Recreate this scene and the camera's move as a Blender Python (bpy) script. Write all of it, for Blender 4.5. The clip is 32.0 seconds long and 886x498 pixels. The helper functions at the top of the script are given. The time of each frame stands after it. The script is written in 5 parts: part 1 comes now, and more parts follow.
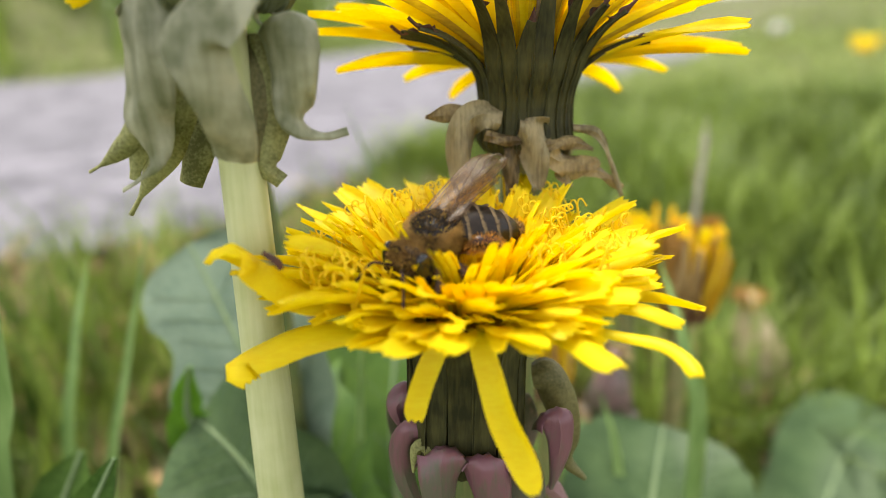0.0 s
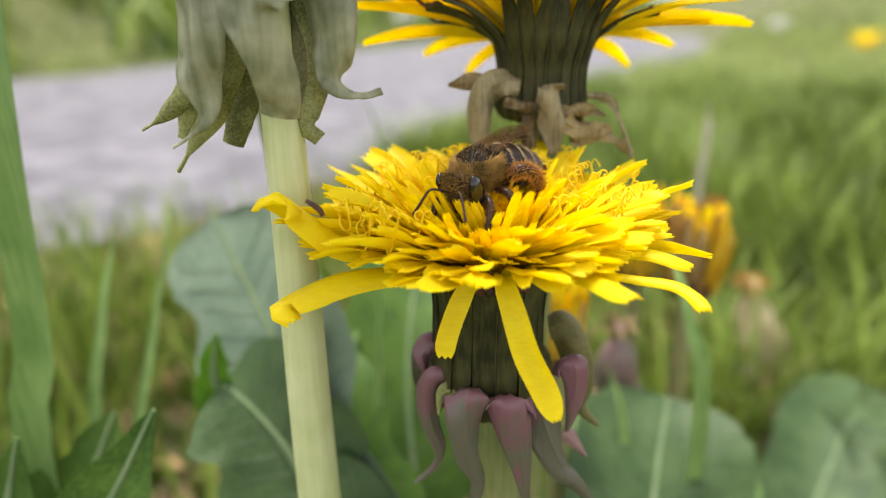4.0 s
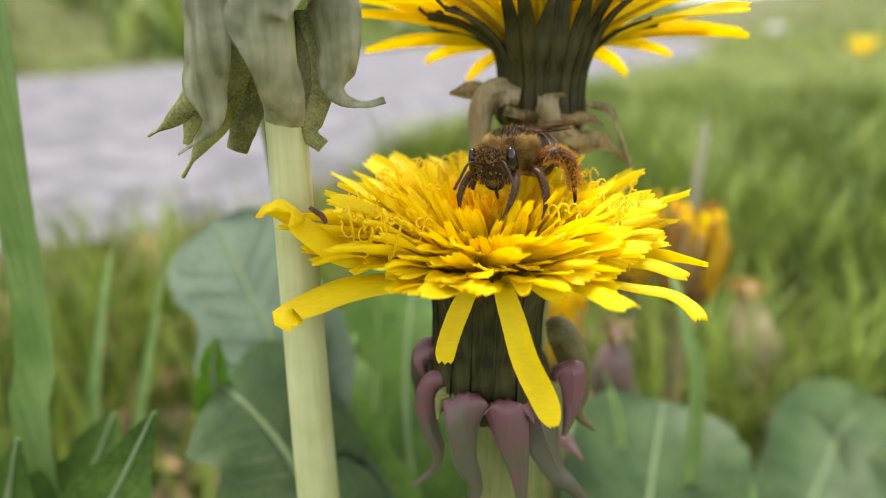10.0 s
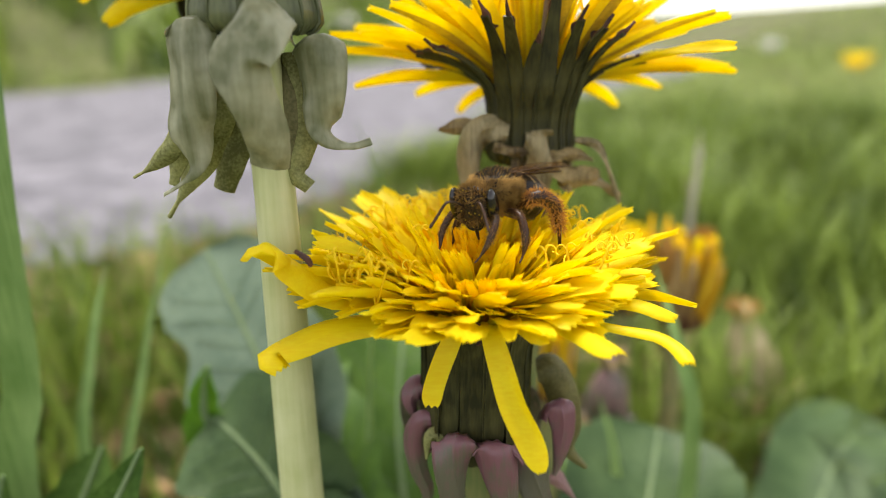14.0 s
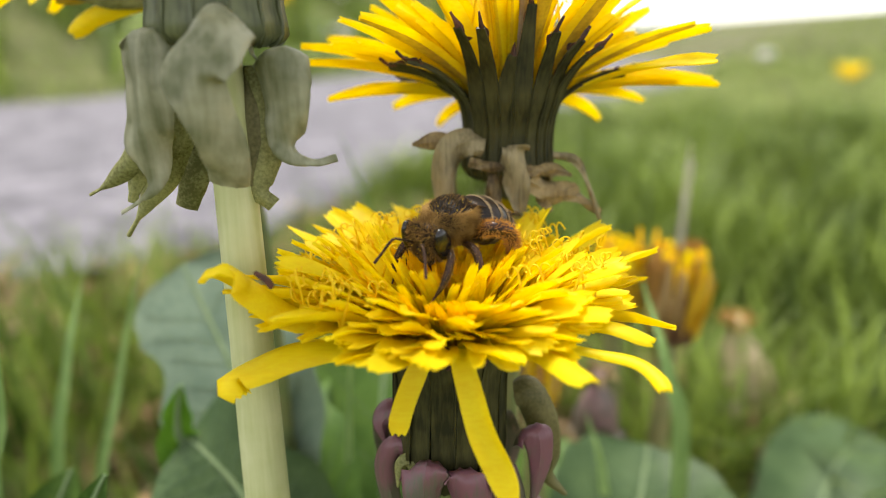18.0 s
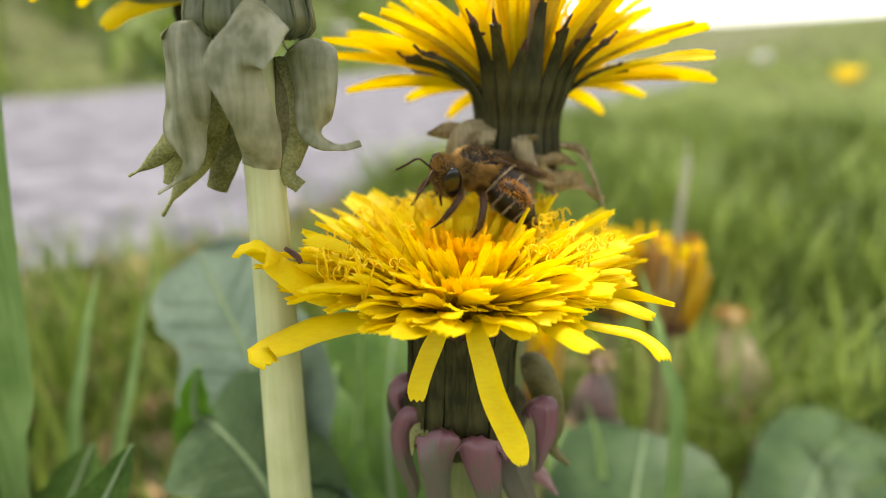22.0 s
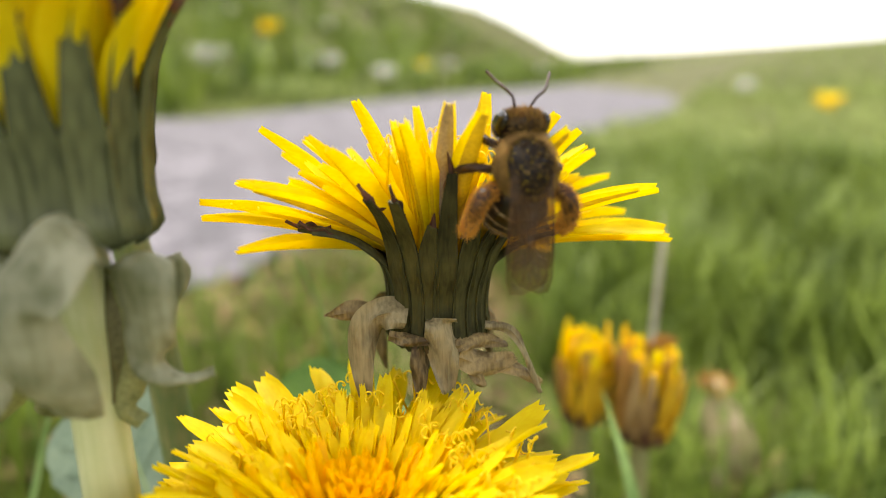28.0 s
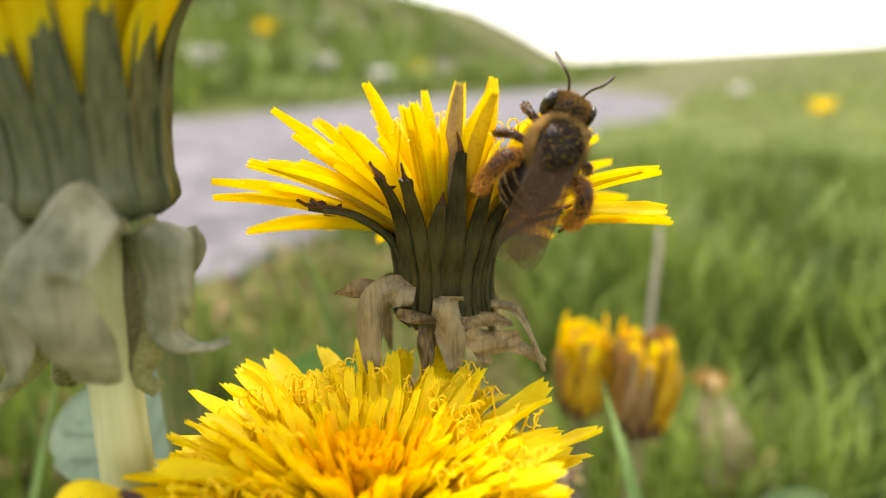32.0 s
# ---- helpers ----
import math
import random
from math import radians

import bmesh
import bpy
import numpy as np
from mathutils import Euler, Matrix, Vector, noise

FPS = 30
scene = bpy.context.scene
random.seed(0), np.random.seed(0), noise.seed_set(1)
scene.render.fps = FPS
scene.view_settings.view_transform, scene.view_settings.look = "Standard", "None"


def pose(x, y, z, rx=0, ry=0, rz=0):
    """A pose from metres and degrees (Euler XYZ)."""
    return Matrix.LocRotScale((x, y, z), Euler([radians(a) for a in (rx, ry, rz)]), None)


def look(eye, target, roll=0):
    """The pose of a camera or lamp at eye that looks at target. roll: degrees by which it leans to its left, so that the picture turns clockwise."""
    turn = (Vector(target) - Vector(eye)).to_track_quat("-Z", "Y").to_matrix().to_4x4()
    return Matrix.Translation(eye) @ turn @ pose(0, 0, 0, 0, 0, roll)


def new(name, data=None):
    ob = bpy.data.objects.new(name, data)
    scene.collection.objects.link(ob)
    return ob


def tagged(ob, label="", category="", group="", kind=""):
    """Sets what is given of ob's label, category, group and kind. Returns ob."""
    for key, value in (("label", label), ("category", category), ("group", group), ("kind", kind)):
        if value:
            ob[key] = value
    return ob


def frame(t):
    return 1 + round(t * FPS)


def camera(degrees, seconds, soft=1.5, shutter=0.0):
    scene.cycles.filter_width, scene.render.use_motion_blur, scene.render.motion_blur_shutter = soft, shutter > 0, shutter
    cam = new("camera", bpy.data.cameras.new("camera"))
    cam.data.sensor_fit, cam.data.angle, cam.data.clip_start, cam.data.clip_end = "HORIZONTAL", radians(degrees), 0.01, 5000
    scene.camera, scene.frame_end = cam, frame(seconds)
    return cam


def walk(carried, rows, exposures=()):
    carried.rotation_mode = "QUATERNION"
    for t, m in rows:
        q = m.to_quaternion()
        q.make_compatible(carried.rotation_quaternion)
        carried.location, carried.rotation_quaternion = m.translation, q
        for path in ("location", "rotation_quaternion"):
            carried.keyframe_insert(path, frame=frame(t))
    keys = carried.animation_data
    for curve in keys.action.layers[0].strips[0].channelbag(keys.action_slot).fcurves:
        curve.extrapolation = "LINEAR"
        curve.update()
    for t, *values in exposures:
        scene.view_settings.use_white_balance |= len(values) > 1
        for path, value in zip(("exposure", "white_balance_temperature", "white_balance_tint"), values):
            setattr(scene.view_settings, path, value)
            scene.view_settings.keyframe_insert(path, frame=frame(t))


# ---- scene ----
# Lengths below are in centimetres from the first eye point, which is 14 cm over the ground.
CM = 0.01
EYE = 14.0
cam = camera(72.0, 32.0, soft=0.8)
START = pose(0, 0, EYE * CM, -21.3, 0, 0)
# seconds, right, ahead, up (cm), yaw, pitch, roll (degrees)
ROWS = [
    (0, 0.001, 0.000, 0.001, -0.22, 0.45, -0.20),
    (0.5, -0.041, 0.014, -0.117, -0.29, 0.28, 0.18),
    (1, 0.069, -0.122, -0.022, -0.25, 0.35, 0.17),
    (1.5, 0.004, -0.164, -0.059, -0.23, 0.35, 0.10),
    (2, -0.009, -0.067, -0.166, -0.19, 0.40, -0.18),
    (2.5, -0.100, 0.036, -0.226, -0.12, 0.35, -0.16),
    (3, -0.192, -0.027, -0.333, -0.03, 0.34, -0.31),
    (3.5, -0.174, -0.221, -0.321, -0.11, 0.32, -0.32),
    (5.5, -0.295, -0.428, -0.342, -0.27, 0.03, -0.10),
    (6, -0.250, -0.471, -0.287, -0.29, 0.06, -0.06),
    (6.5, -0.235, -0.521, -0.307, -0.29, 0.14, -0.03),
    (7, -0.179, -0.570, -0.239, -0.29, 0.25, 0.11),
    (7.5, -0.099, -0.535, -0.181, -0.39, 0.25, 0.15),
    (8, -0.152, -0.530, -0.327, -0.42, 0.29, 0.00),
    (8.5, -0.140, -0.599, -0.382, -0.40, 0.37, -0.14),
    (9, -0.240, -0.580, -0.432, -0.48, 0.28, 0.27),
    (9.5, -0.257, -0.501, -0.425, -0.36, 0.35, 0.11),
    (10, -0.221, -0.405, -0.303, -0.46, 0.42, 0.16),
    (10.5, -0.253, -0.376, -0.393, -0.43, 0.46, 0.04),
    (11, -0.283, -0.345, -0.355, -0.40, 0.65, -0.28),
    (11.5, -0.305, -0.388, -0.343, -0.40, 0.69, 0.02),
    (12, -0.240, -0.351, -0.233, -0.44, 0.91, 0.09),
    (12.5, -0.169, -0.346, -0.142, -0.50, 1.06, 0.04),
    (13, -0.205, -0.368, -0.261, -0.48, 1.20, -0.01),
    (13.5, -0.264, -0.369, -0.215, -0.49, 1.53, -0.10),
    (14, -0.134, -0.386, -0.096, -0.58, 1.68, 0.05),
    (14.5, 0.014, -0.386, 0.007, -0.58, 2.04, 0.04),
    (15, -0.136, -0.352, 0.047, -0.70, 2.06, 0.31),
    (15.5, -0.057, -0.414, -0.043, -0.72, 2.23, 0.03),
    (18, 0.068, -0.213, -0.011, -0.86, 2.54, 0.02),
    (19, -0.133, -0.158, -0.182, -0.76, 2.50, -0.12),
    (20, -0.113, -0.379, -0.075, -1.01, 2.23, 0.93),
    (21, 0.144, -0.528, 0.185, -1.19, 2.28, 0.61),
    (22, -0.078, -0.521, -0.173, -1.16, 2.50, 0.47),
    (23, 0.149, 0.128, -0.195, -0.87, 3.05, -0.21),
    (24, 0.299, 0.629, 0.458, -0.93, 3.03, 0.22),
    (24.5, 0.392, 0.724, 0.810, -1.32, 2.71, 0.83),
    (25, 0.456, 0.407, 0.902, -1.24, 3.20, 0.30),
    (26, 0.554, 0.435, 1.041, -1.50, 3.52, 0.37),
    (28.5, 0.659, 0.303, 1.258, -2.02, 4.95, -0.38),
    (29, 0.693, 0.253, 1.255, -2.22, 4.72, 0.06),
    (29.5, 0.622, 0.228, 1.302, -2.25, 4.96, 0.04),
    (30, 0.613, 0.208, 1.288, -2.35, 5.10, 0.03),
    (30.5, 0.396, 0.143, 1.227, -2.24, 5.40, -0.29),
    (31, 0.452, 0.157, 1.164, -2.41, 5.03, 0.28),
    (31.5, 0.542, 0.181, 1.060, -2.43, 5.31, -0.12),
    (32, 0.522, 0.252, 1.056, -2.48, 5.06, 0.06),
]
walk(cam, [(t, START @ pose(x * CM, y * CM, z * CM, 0, 0, yaw) @ pose(0, 0, 0, 90 + pitch) @ pose(0, 0, 0, 0, 0, roll))
           for t, x, y, z, yaw, pitch, roll in ROWS],
     exposures=[(0, 1.49, 6900, 11), (3, 1.47, 6900, 11), (6, 1.48, 6900, 11), (11, 1.47, 6900, 11), (12, 1.35, 6900, 11), (14, 1.3, 6900, 11), (20, 1.38, 6950, 11), (22, 1.39, 7000, 11), (24.5, 1.38, 7250, 12), (32, 1.46, 7250, 12)])
cam.data.dof.use_dof = True
cam.data.dof.focus_distance = 0.0455
cam.data.dof.aperture_fstop = 16.0

# ---- light: bright overcast ----
world = bpy.data.worlds.new("overcast_sky")
scene.world = world
world.use_nodes = True
wn, wl = world.node_tree.nodes, world.node_tree.links
sky = wn.new("ShaderNodeTexSky")
sky.sky_type, sky.sun_disc = "NISHITA", False
sky.sun_elevation, sky.sun_rotation = radians(73), radians(323)
sky.air_density, sky.dust_density, sky.ozone_density = 1.0, 0.7, 1.0
grey = wn.new("ShaderNodeHueSaturation")
grey.inputs["Saturation"].default_value = 0.25
wl.new(sky.outputs[0], grey.inputs["Color"])
wl.new(grey.outputs[0], wn["Background"].inputs[0])
wn["Background"].inputs[1].default_value = 0.15
sun = new("sun", bpy.data.lights.new("sun", "SUN"))
sun.data.energy, sun.data.angle, sun.data.color = 2.5, radians(22), (1.0, 0.97, 0.92)
sun.matrix_world = look((-0.38, 0.5, 2.1), (0, 0, 0))


# ---- materials ----
def mat(name, low, high, rough=0.6, grain=400.0, bump=0.2, spots=90.0, through_light=0.0, coat=0.0, island=0.25, along=None, spec=0.3, sharp=0.15, blades=False):
    """Two tones mixed by fine grain and broad stains, with a little relief."""
    m = bpy.data.materials.new(name)
    m.use_nodes = True
    n, l = m.node_tree.nodes, m.node_tree.links
    shade = n["Principled BSDF"]
    shade.inputs["Roughness"].default_value = rough
    shade.inputs["Specular IOR Level"].default_value = spec
    if coat:
        shade.inputs["Coat Weight"].default_value = coat
        shade.inputs["Coat Roughness"].default_value = 0.25
    where = n.new("ShaderNodeTexCoord")
    feed = where.outputs["Object"]
    if along:
        squeeze = n.new("ShaderNodeMapping")
        squeeze.inputs["Scale"].default_value = along
        l.new(feed, squeeze.inputs["Vector"])
        feed = squeeze.outputs[0]
    fine, broad = n.new("ShaderNodeTexNoise"), n.new("ShaderNodeTexNoise")
    fine.inputs["Scale"].default_value, fine.inputs["Detail"].default_value = grain, 5
    broad.inputs["Scale"].default_value, broad.inputs["Detail"].default_value = spots, 3
    l.new(feed, fine.inputs["Vector"])
    l.new(where.outputs["Object"], broad.inputs["Vector"])
    add = n.new("ShaderNodeMath")
    add.operation = "ADD"
    l.new(fine.outputs["Fac"], add.inputs[0])
    l.new(broad.outputs["Fac"], add.inputs[1])
    who = n.new("ShaderNodeObjectInfo")
    vary = n.new("ShaderNodeMath")
    vary.operation, vary.inputs[1].default_value = "MULTIPLY_ADD", island
    if blades:
        piece = n.new("ShaderNodeNewGeometry")
        l.new(piece.outputs["Random Per Island"], vary.inputs[0])
    else:
        l.new(who.outputs["Random"], vary.inputs[0])
    l.new(add.outputs[0], vary.inputs[2])
    ramp = n.new("ShaderNodeValToRGB")
    ramp.color_ramp.elements[0].position, ramp.color_ramp.elements[1].position = 0.51 - sharp, 0.51 + sharp
    ramp.color_ramp.elements[0].color, ramp.color_ramp.elements[1].color = (*low, 1), (*high, 1)
    half = n.new("ShaderNodeMath")
    half.operation, half.inputs[1].default_value = "MULTIPLY", 1 / (2 + island)
    l.new(vary.outputs[0], half.inputs[0])
    l.new(half.outputs[0], ramp.inputs[0])
    l.new(ramp.outputs[0], shade.inputs["Base Color"])
    if bump:
        lift = n.new("ShaderNodeBump")
        lift.inputs["Strength"].default_value = bump
        lift.inputs["Distance"].default_value = 0.25 / grain
        l.new(fine.outputs["Fac"], lift.inputs["Height"])
        l.new(lift.outputs[0], shade.inputs["Normal"])
    if through_light:
        thin, mix = n.new("ShaderNodeBsdfTranslucent"), n.new("ShaderNodeMixShader")
        l.new(ramp.outputs[0], thin.inputs["Color"])
        mix.inputs[0].default_value = through_light
        l.new(shade.outputs[0], mix.inputs[1])
        l.new(thin.outputs[0], mix.inputs[2])
        l.new(mix.outputs[0], n["Material Output"].inputs["Surface"])
    return m



def fading(name, high, low, z_high, z_low, streak):
    """A skin whose pigment passes from one colour to another down the plant, with fine long streaks."""
    m = mat(name, low, high, 0.36, 3000, 0.7, 500, 0.1, along=(1, 1, 0.05), spec=0.5, sharp=0.09)
    n, l = m.node_tree.nodes, m.node_tree.links
    ramp = next(k for k in n if k.type == "VALTORGB")
    where = next(k for k in n if k.type == "TEX_COORD")
    split, fall = n.new("ShaderNodeSeparateXYZ"), n.new("ShaderNodeMapRange")
    l.new(where.outputs["Object"], split.inputs[0])
    fall.inputs["From Min"].default_value, fall.inputs["From Max"].default_value = z_low * CM, z_high * CM
    l.new(split.outputs["Z"], fall.inputs["Value"])
    feed = ramp.inputs[0].links[0].from_socket
    blend, shift = n.new("ShaderNodeMath"), n.new("ShaderNodeMath")
    shift.operation, shift.inputs[1].default_value, shift.inputs[2].default_value = "MULTIPLY_ADD", streak, 0.51 - 0.5 * streak
    l.new(fall.outputs[0], shift.inputs[0])
    blend.operation = "ADD"
    l.new(shift.outputs[0], blend.inputs[0])
    centre = n.new("ShaderNodeMath")
    centre.operation, centre.inputs[1].default_value = "SUBTRACT", 0.51
    l.new(feed, centre.inputs[0])
    l.new(centre.outputs[0], blend.inputs[1])
    l.new(blend.outputs[0], ramp.inputs[0])
    return m


PETAL = mat("petal_yellow", (0.905, 0.725, 0.010), (0.975, 0.862, 0.024), 0.5, 4500, 0.25, 500, 0.56, along=(0.15, 1, 1))
PETAL_DEEP = mat("petal_orange", (0.94, 0.64, 0.008), (0.98, 0.78, 0.016), 0.5, 4500, 0.2, 600, 0.55)
PETAL_BACK = mat("petal_underside", (0.36, 0.26, 0.03), (0.66, 0.48, 0.04), 0.55, 4500, 0.25, 400, 0.5, along=(0.1, 1, 1))
# faint underside stripe, darkened so that it paints the petal's side shading too
PETAL_SHADE = mat("petal_stripe_and_shading", (0.60, 0.42, 0.015), (0.88, 0.68, 0.02), 0.55, 4500, 0.25, 400, 0.5, along=(0.1, 1, 1))
PETAL_GREY = mat("petal_grey_brown", (0.26, 0.19, 0.13), (0.50, 0.38, 0.24), 0.6, 4500, 0.3, 400, 0.3, along=(0.1, 1, 1))
STYLE = mat("style_yellow", (0.90, 0.66, 0.015), (0.96, 0.80, 0.03), 0.5, 1500, 0.2, 500, 0.4)
BRACT = mat("bract_dark_green", (0.016, 0.017, 0.007), (0.072, 0.068, 0.024), 0.45, 3500, 0.6, 500, 0.0, along=(1, 1, 0.12), spec=0.18)
BRACT_GREY = mat("bract_grey_green", (0.014, 0.019, 0.008), (0.15, 0.17, 0.08), 0.34, 1800, 0.5, 300, 0.08, along=(1, 1, 0.10))
BRACT_TIP = mat("bract_tip_black", (0.022, 0.012, 0.010), (0.15, 0.055, 0.032), 0.6, 4000, 0.4, 900)
PURPLE = mat("bract_purple", (0.085, 0.085, 0.06), (0.30, 0.165, 0.18), 0.36, 3500, 0.5, 260, 0.1, island=0.4, along=(1, 1, 0.08), spec=0.6, sharp=0.07)
PURPLE_FADE = fading("bract_purple_fading", (0.175, 0.075, 0.095), (0.10, 0.095, 0.068), EYE - 2.95, EYE - 3.5, 0.22)
WITHER = mat("bract_withered", (0.075, 0.05, 0.022), (0.40, 0.30, 0.135), 0.6, 3500, 0.8, 420, 0.15, island=0.4, along=(1, 1, 0.2))
WITHER_GREY = mat("bract_withered_grey", (0.09, 0.07, 0.035), (0.37, 0.31, 0.17), 0.55, 3500, 0.8, 420, 0.2, island=0.3, along=(1, 1, 0.1))
SAGE = mat("bract_sage", (0.15, 0.165, 0.075), (0.44, 0.44, 0.30), 0.36, 1100, 0.3, 420, 0.3, island=0.2, along=(1, 1, 0.08), sharp=0.12, spec=0.45)
OLIVE = mat("bract_olive", (0.115, 0.12, 0.032), (0.36, 0.37, 0.15), 0.6, 4500, 0.5, 400, 0.25, island=0.3, sharp=0.13)
# own olive of one reflexed bract, and painted shade inside the tall bloom
OLIVE_AND_SHADE = mat("bract_olive_and_shade", (0.075, 0.075, 0.022), (0.21, 0.19, 0.075), 0.5, 4000, 0.4, 400, 0.2)
STEM = mat("stem_pale", (0.43, 0.47, 0.21), (0.62, 0.64, 0.38), 0.5, 1400, 0.3, 250, 0.1, along=(1, 1, 0.04))
STEM_DARK = mat("stem_green", (0.10, 0.15, 0.05), (0.25, 0.22, 0.09), 0.5, 3500, 0.3, 250, along=(1, 1, 0.05))
LEAF = mat("leaf_green", (0.028, 0.075, 0.009), (0.10, 0.18, 0.032), 0.52, 1800, 0.5, 180, 0.1, spec=0.22)
LEAF_BLUE = mat("leaf_bloom", (0.095, 0.15, 0.105), (0.21, 0.28, 0.2), 0.52, 1800, 0.5, 180, 0.12, spec=0.22)
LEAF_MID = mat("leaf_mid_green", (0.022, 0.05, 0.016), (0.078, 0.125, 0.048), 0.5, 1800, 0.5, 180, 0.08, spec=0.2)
LEAF_VEIN = mat("leaf_vein", (0.05, 0.095, 0.04), (0.11, 0.17, 0.08), 0.5, 2500, 0.3, 300, 0.1)
# bright green that puts the light on one small lobe into its colour
LEAF_LIT_TONE = mat("leaf_lit_tone", (0.10, 0.25, 0.018), (0.22, 0.42, 0.045), 0.5, 1800, 0.4, 180, 0.4, spec=0.22)
MIDRIB = mat("leaf_midrib", (0.12, 0.19, 0.085), (0.22, 0.29, 0.15), 0.5, 2500, 0.3, 300, 0.1)
GRASS = mat("grass", (0.035, 0.075, 0.010), (0.25, 0.34, 0.05), 0.5, 60, 0.1, 9, 0.25, spec=0.35, island=0.9, blades=True, sharp=0.2)
# pale olive of the short lawn, with distance haze put into the colour
GRASS_PALE_HAZED = mat("pale_meadow_hazed", (0.11, 0.165, 0.04), (0.44, 0.51, 0.18), 0.6, 40, 0.1, 5, 0.25, spec=0.2, island=0.9, blades=True, sharp=0.2)
LITTER = mat("leaf_litter", (0.07, 0.045, 0.025), (0.40, 0.27, 0.13), 0.8, 300, 0.5, 40, 0.1, island=1.2, blades=True, sharp=0.22)
GRASS_NEAR = mat("grass_blade_near", (0.13, 0.24, 0.06), (0.28, 0.41, 0.14), 0.45, 2500, 0.3, 150, 0.2, along=(1, 1, 0.05))
GRASS_DEEP = mat("lush_grass", (0.015, 0.042, 0.004), (0.24, 0.33, 0.048), 0.5, 60, 0.1, 9, 0.2, spec=0.3, island=0.9, blades=True, sharp=0.2)
STRAW = mat("dry_grass", (0.17, 0.12, 0.05), (0.46, 0.38, 0.22), 0.7, 80, 0.1, 12, 0.2, island=0.9, blades=True)
TURF = mat("turf", (0.026, 0.03, 0.010), (0.13, 0.135, 0.045), 0.9, 60, 0.8, 5)
TARMAC = mat("worn_tarmac", (0.068, 0.066, 0.076), (0.20, 0.192, 0.217), 0.85, 160, 0.9, 25, sharp=0.1)
WHITE = mat("white_petal", (0.70, 0.70, 0.66), (0.85, 0.85, 0.82), 0.6, 1500, 0.2, 200, 0.3)
CHITIN = mat("bee_black", (0.006, 0.005, 0.004), (0.022, 0.014, 0.009), 0.3, 5000, 0.25, 1500, spec=0.25)
BAND = mat("bee_hair_band", (0.13, 0.09, 0.045), (0.30, 0.22, 0.12), 0.8, 2500, 0.6, 800)
FUR = mat("bee_fur", (0.14, 0.075, 0.022), (0.60, 0.38, 0.12), 0.75, 900, 0.0, 350, 0.4, island=0.0)
FACE_FUR = mat("bee_face_fur", (0.035, 0.02, 0.009), (0.22, 0.125, 0.04), 0.75, 900, 0.0, 350, 0.25, island=0.0)
BLACK_FUR = mat("bee_dark_fur", (0.012, 0.008, 0.005), (0.05, 0.03, 0.014), 0.7, 2500, 0.2, 500, island=0.0)
LEGM = mat("bee_leg", (0.014, 0.007, 0.004), (0.06, 0.024, 0.009), 0.4, 5000, 0.3, 1500)
GRAIN = mat("pollen_grain", (0.62, 0.42, 0.03), (0.80, 0.60, 0.08), 0.8, 2200, 0.4, 600, 0.2)
POLLEN = mat("pollen_brush", (0.42, 0.17, 0.025), (0.76, 0.40, 0.08), 0.8, 2200, 0.7, 600, 0.2)
CHITIN_DULL = mat("bee_thorax_black", (0.006, 0.005, 0.004), (0.022, 0.015, 0.010), 0.5, 4000, 0.5, 900, spec=0.35)
EYE_BLACK = mat("bee_eye", (0.004, 0.004, 0.004), (0.012, 0.009, 0.008), 0.16, 9000, 0.1, 1500, spec=0.5)
VEIN = mat("wing_vein", (0.02, 0.010, 0.005), (0.06, 0.03, 0.014), 0.5, 1500, 0.1, 400)


def wing_material():
    m = bpy.data.materials.new("wing_membrane")
    m.use_nodes = True
    n, l = m.node_tree.nodes, m.node_tree.links
    shade = n["Principled BSDF"]
    shade.inputs["Base Color"].default_value = (0.15, 0.09, 0.045, 1)
    shade.inputs["Roughness"].default_value = 0.3
    clear, mix = n.new("ShaderNodeBsdfTransparent"), n.new("ShaderNodeMixShader")
    clear.inputs[0].default_value = (0.90, 0.85, 0.78, 1)
    ripple = n.new("ShaderNodeTexNoise")
    ripple.inputs["Scale"].default_value = 700
    where = n.new("ShaderNodeTexCoord")
    l.new(where.outputs["Object"], ripple.inputs["Vector"])
    scale = n.new("ShaderNodeMath")
    scale.operation, scale.inputs[1].default_value = "MULTIPLY", 0.24
    l.new(ripple.outputs["Fac"], scale.inputs[0])
    l.new(scale.outputs[0], mix.inputs[0])
    l.new(clear.outputs[0], mix.inputs[1])
    l.new(shade.outputs[0], mix.inputs[2])
    l.new(mix.outputs[0], n["Material Output"].inputs["Surface"])
    return m


WING = wing_material()


# ---- mesh tools (centimetres in, metres out) ----
def mesh(name, verts, faces, material, smooth=True):
    me = bpy.data.meshes.new(name)
    me.from_pydata([(x * CM, y * CM, z * CM) for x, y, z in verts], [], faces)
    me.materials.append(material)
    if smooth:
        me.polygons.foreach_set("use_smooth", [True] * len(me.polygons))
    me.update()
    if smooth and len(faces) < 20000:
        me.set_sharp_from_angle(angle=radians(60))
    return me


def part(name, me, parent, label="", at=None):
    ob = new(name, me)
    ob.parent = parent
    if at is not None:
        ob.matrix_basis = at
    return tagged(ob, label)


def thing(name, x, y, z, label, category, group="", kind=""):
    """An empty at a place in centimetres over the ground."""
    ob = new(name)
    ob.empty_display_size = 0.01
    ob.matrix_basis = pose(x * CM, y * CM, z * CM)
    return tagged(ob, label, category, group, kind)


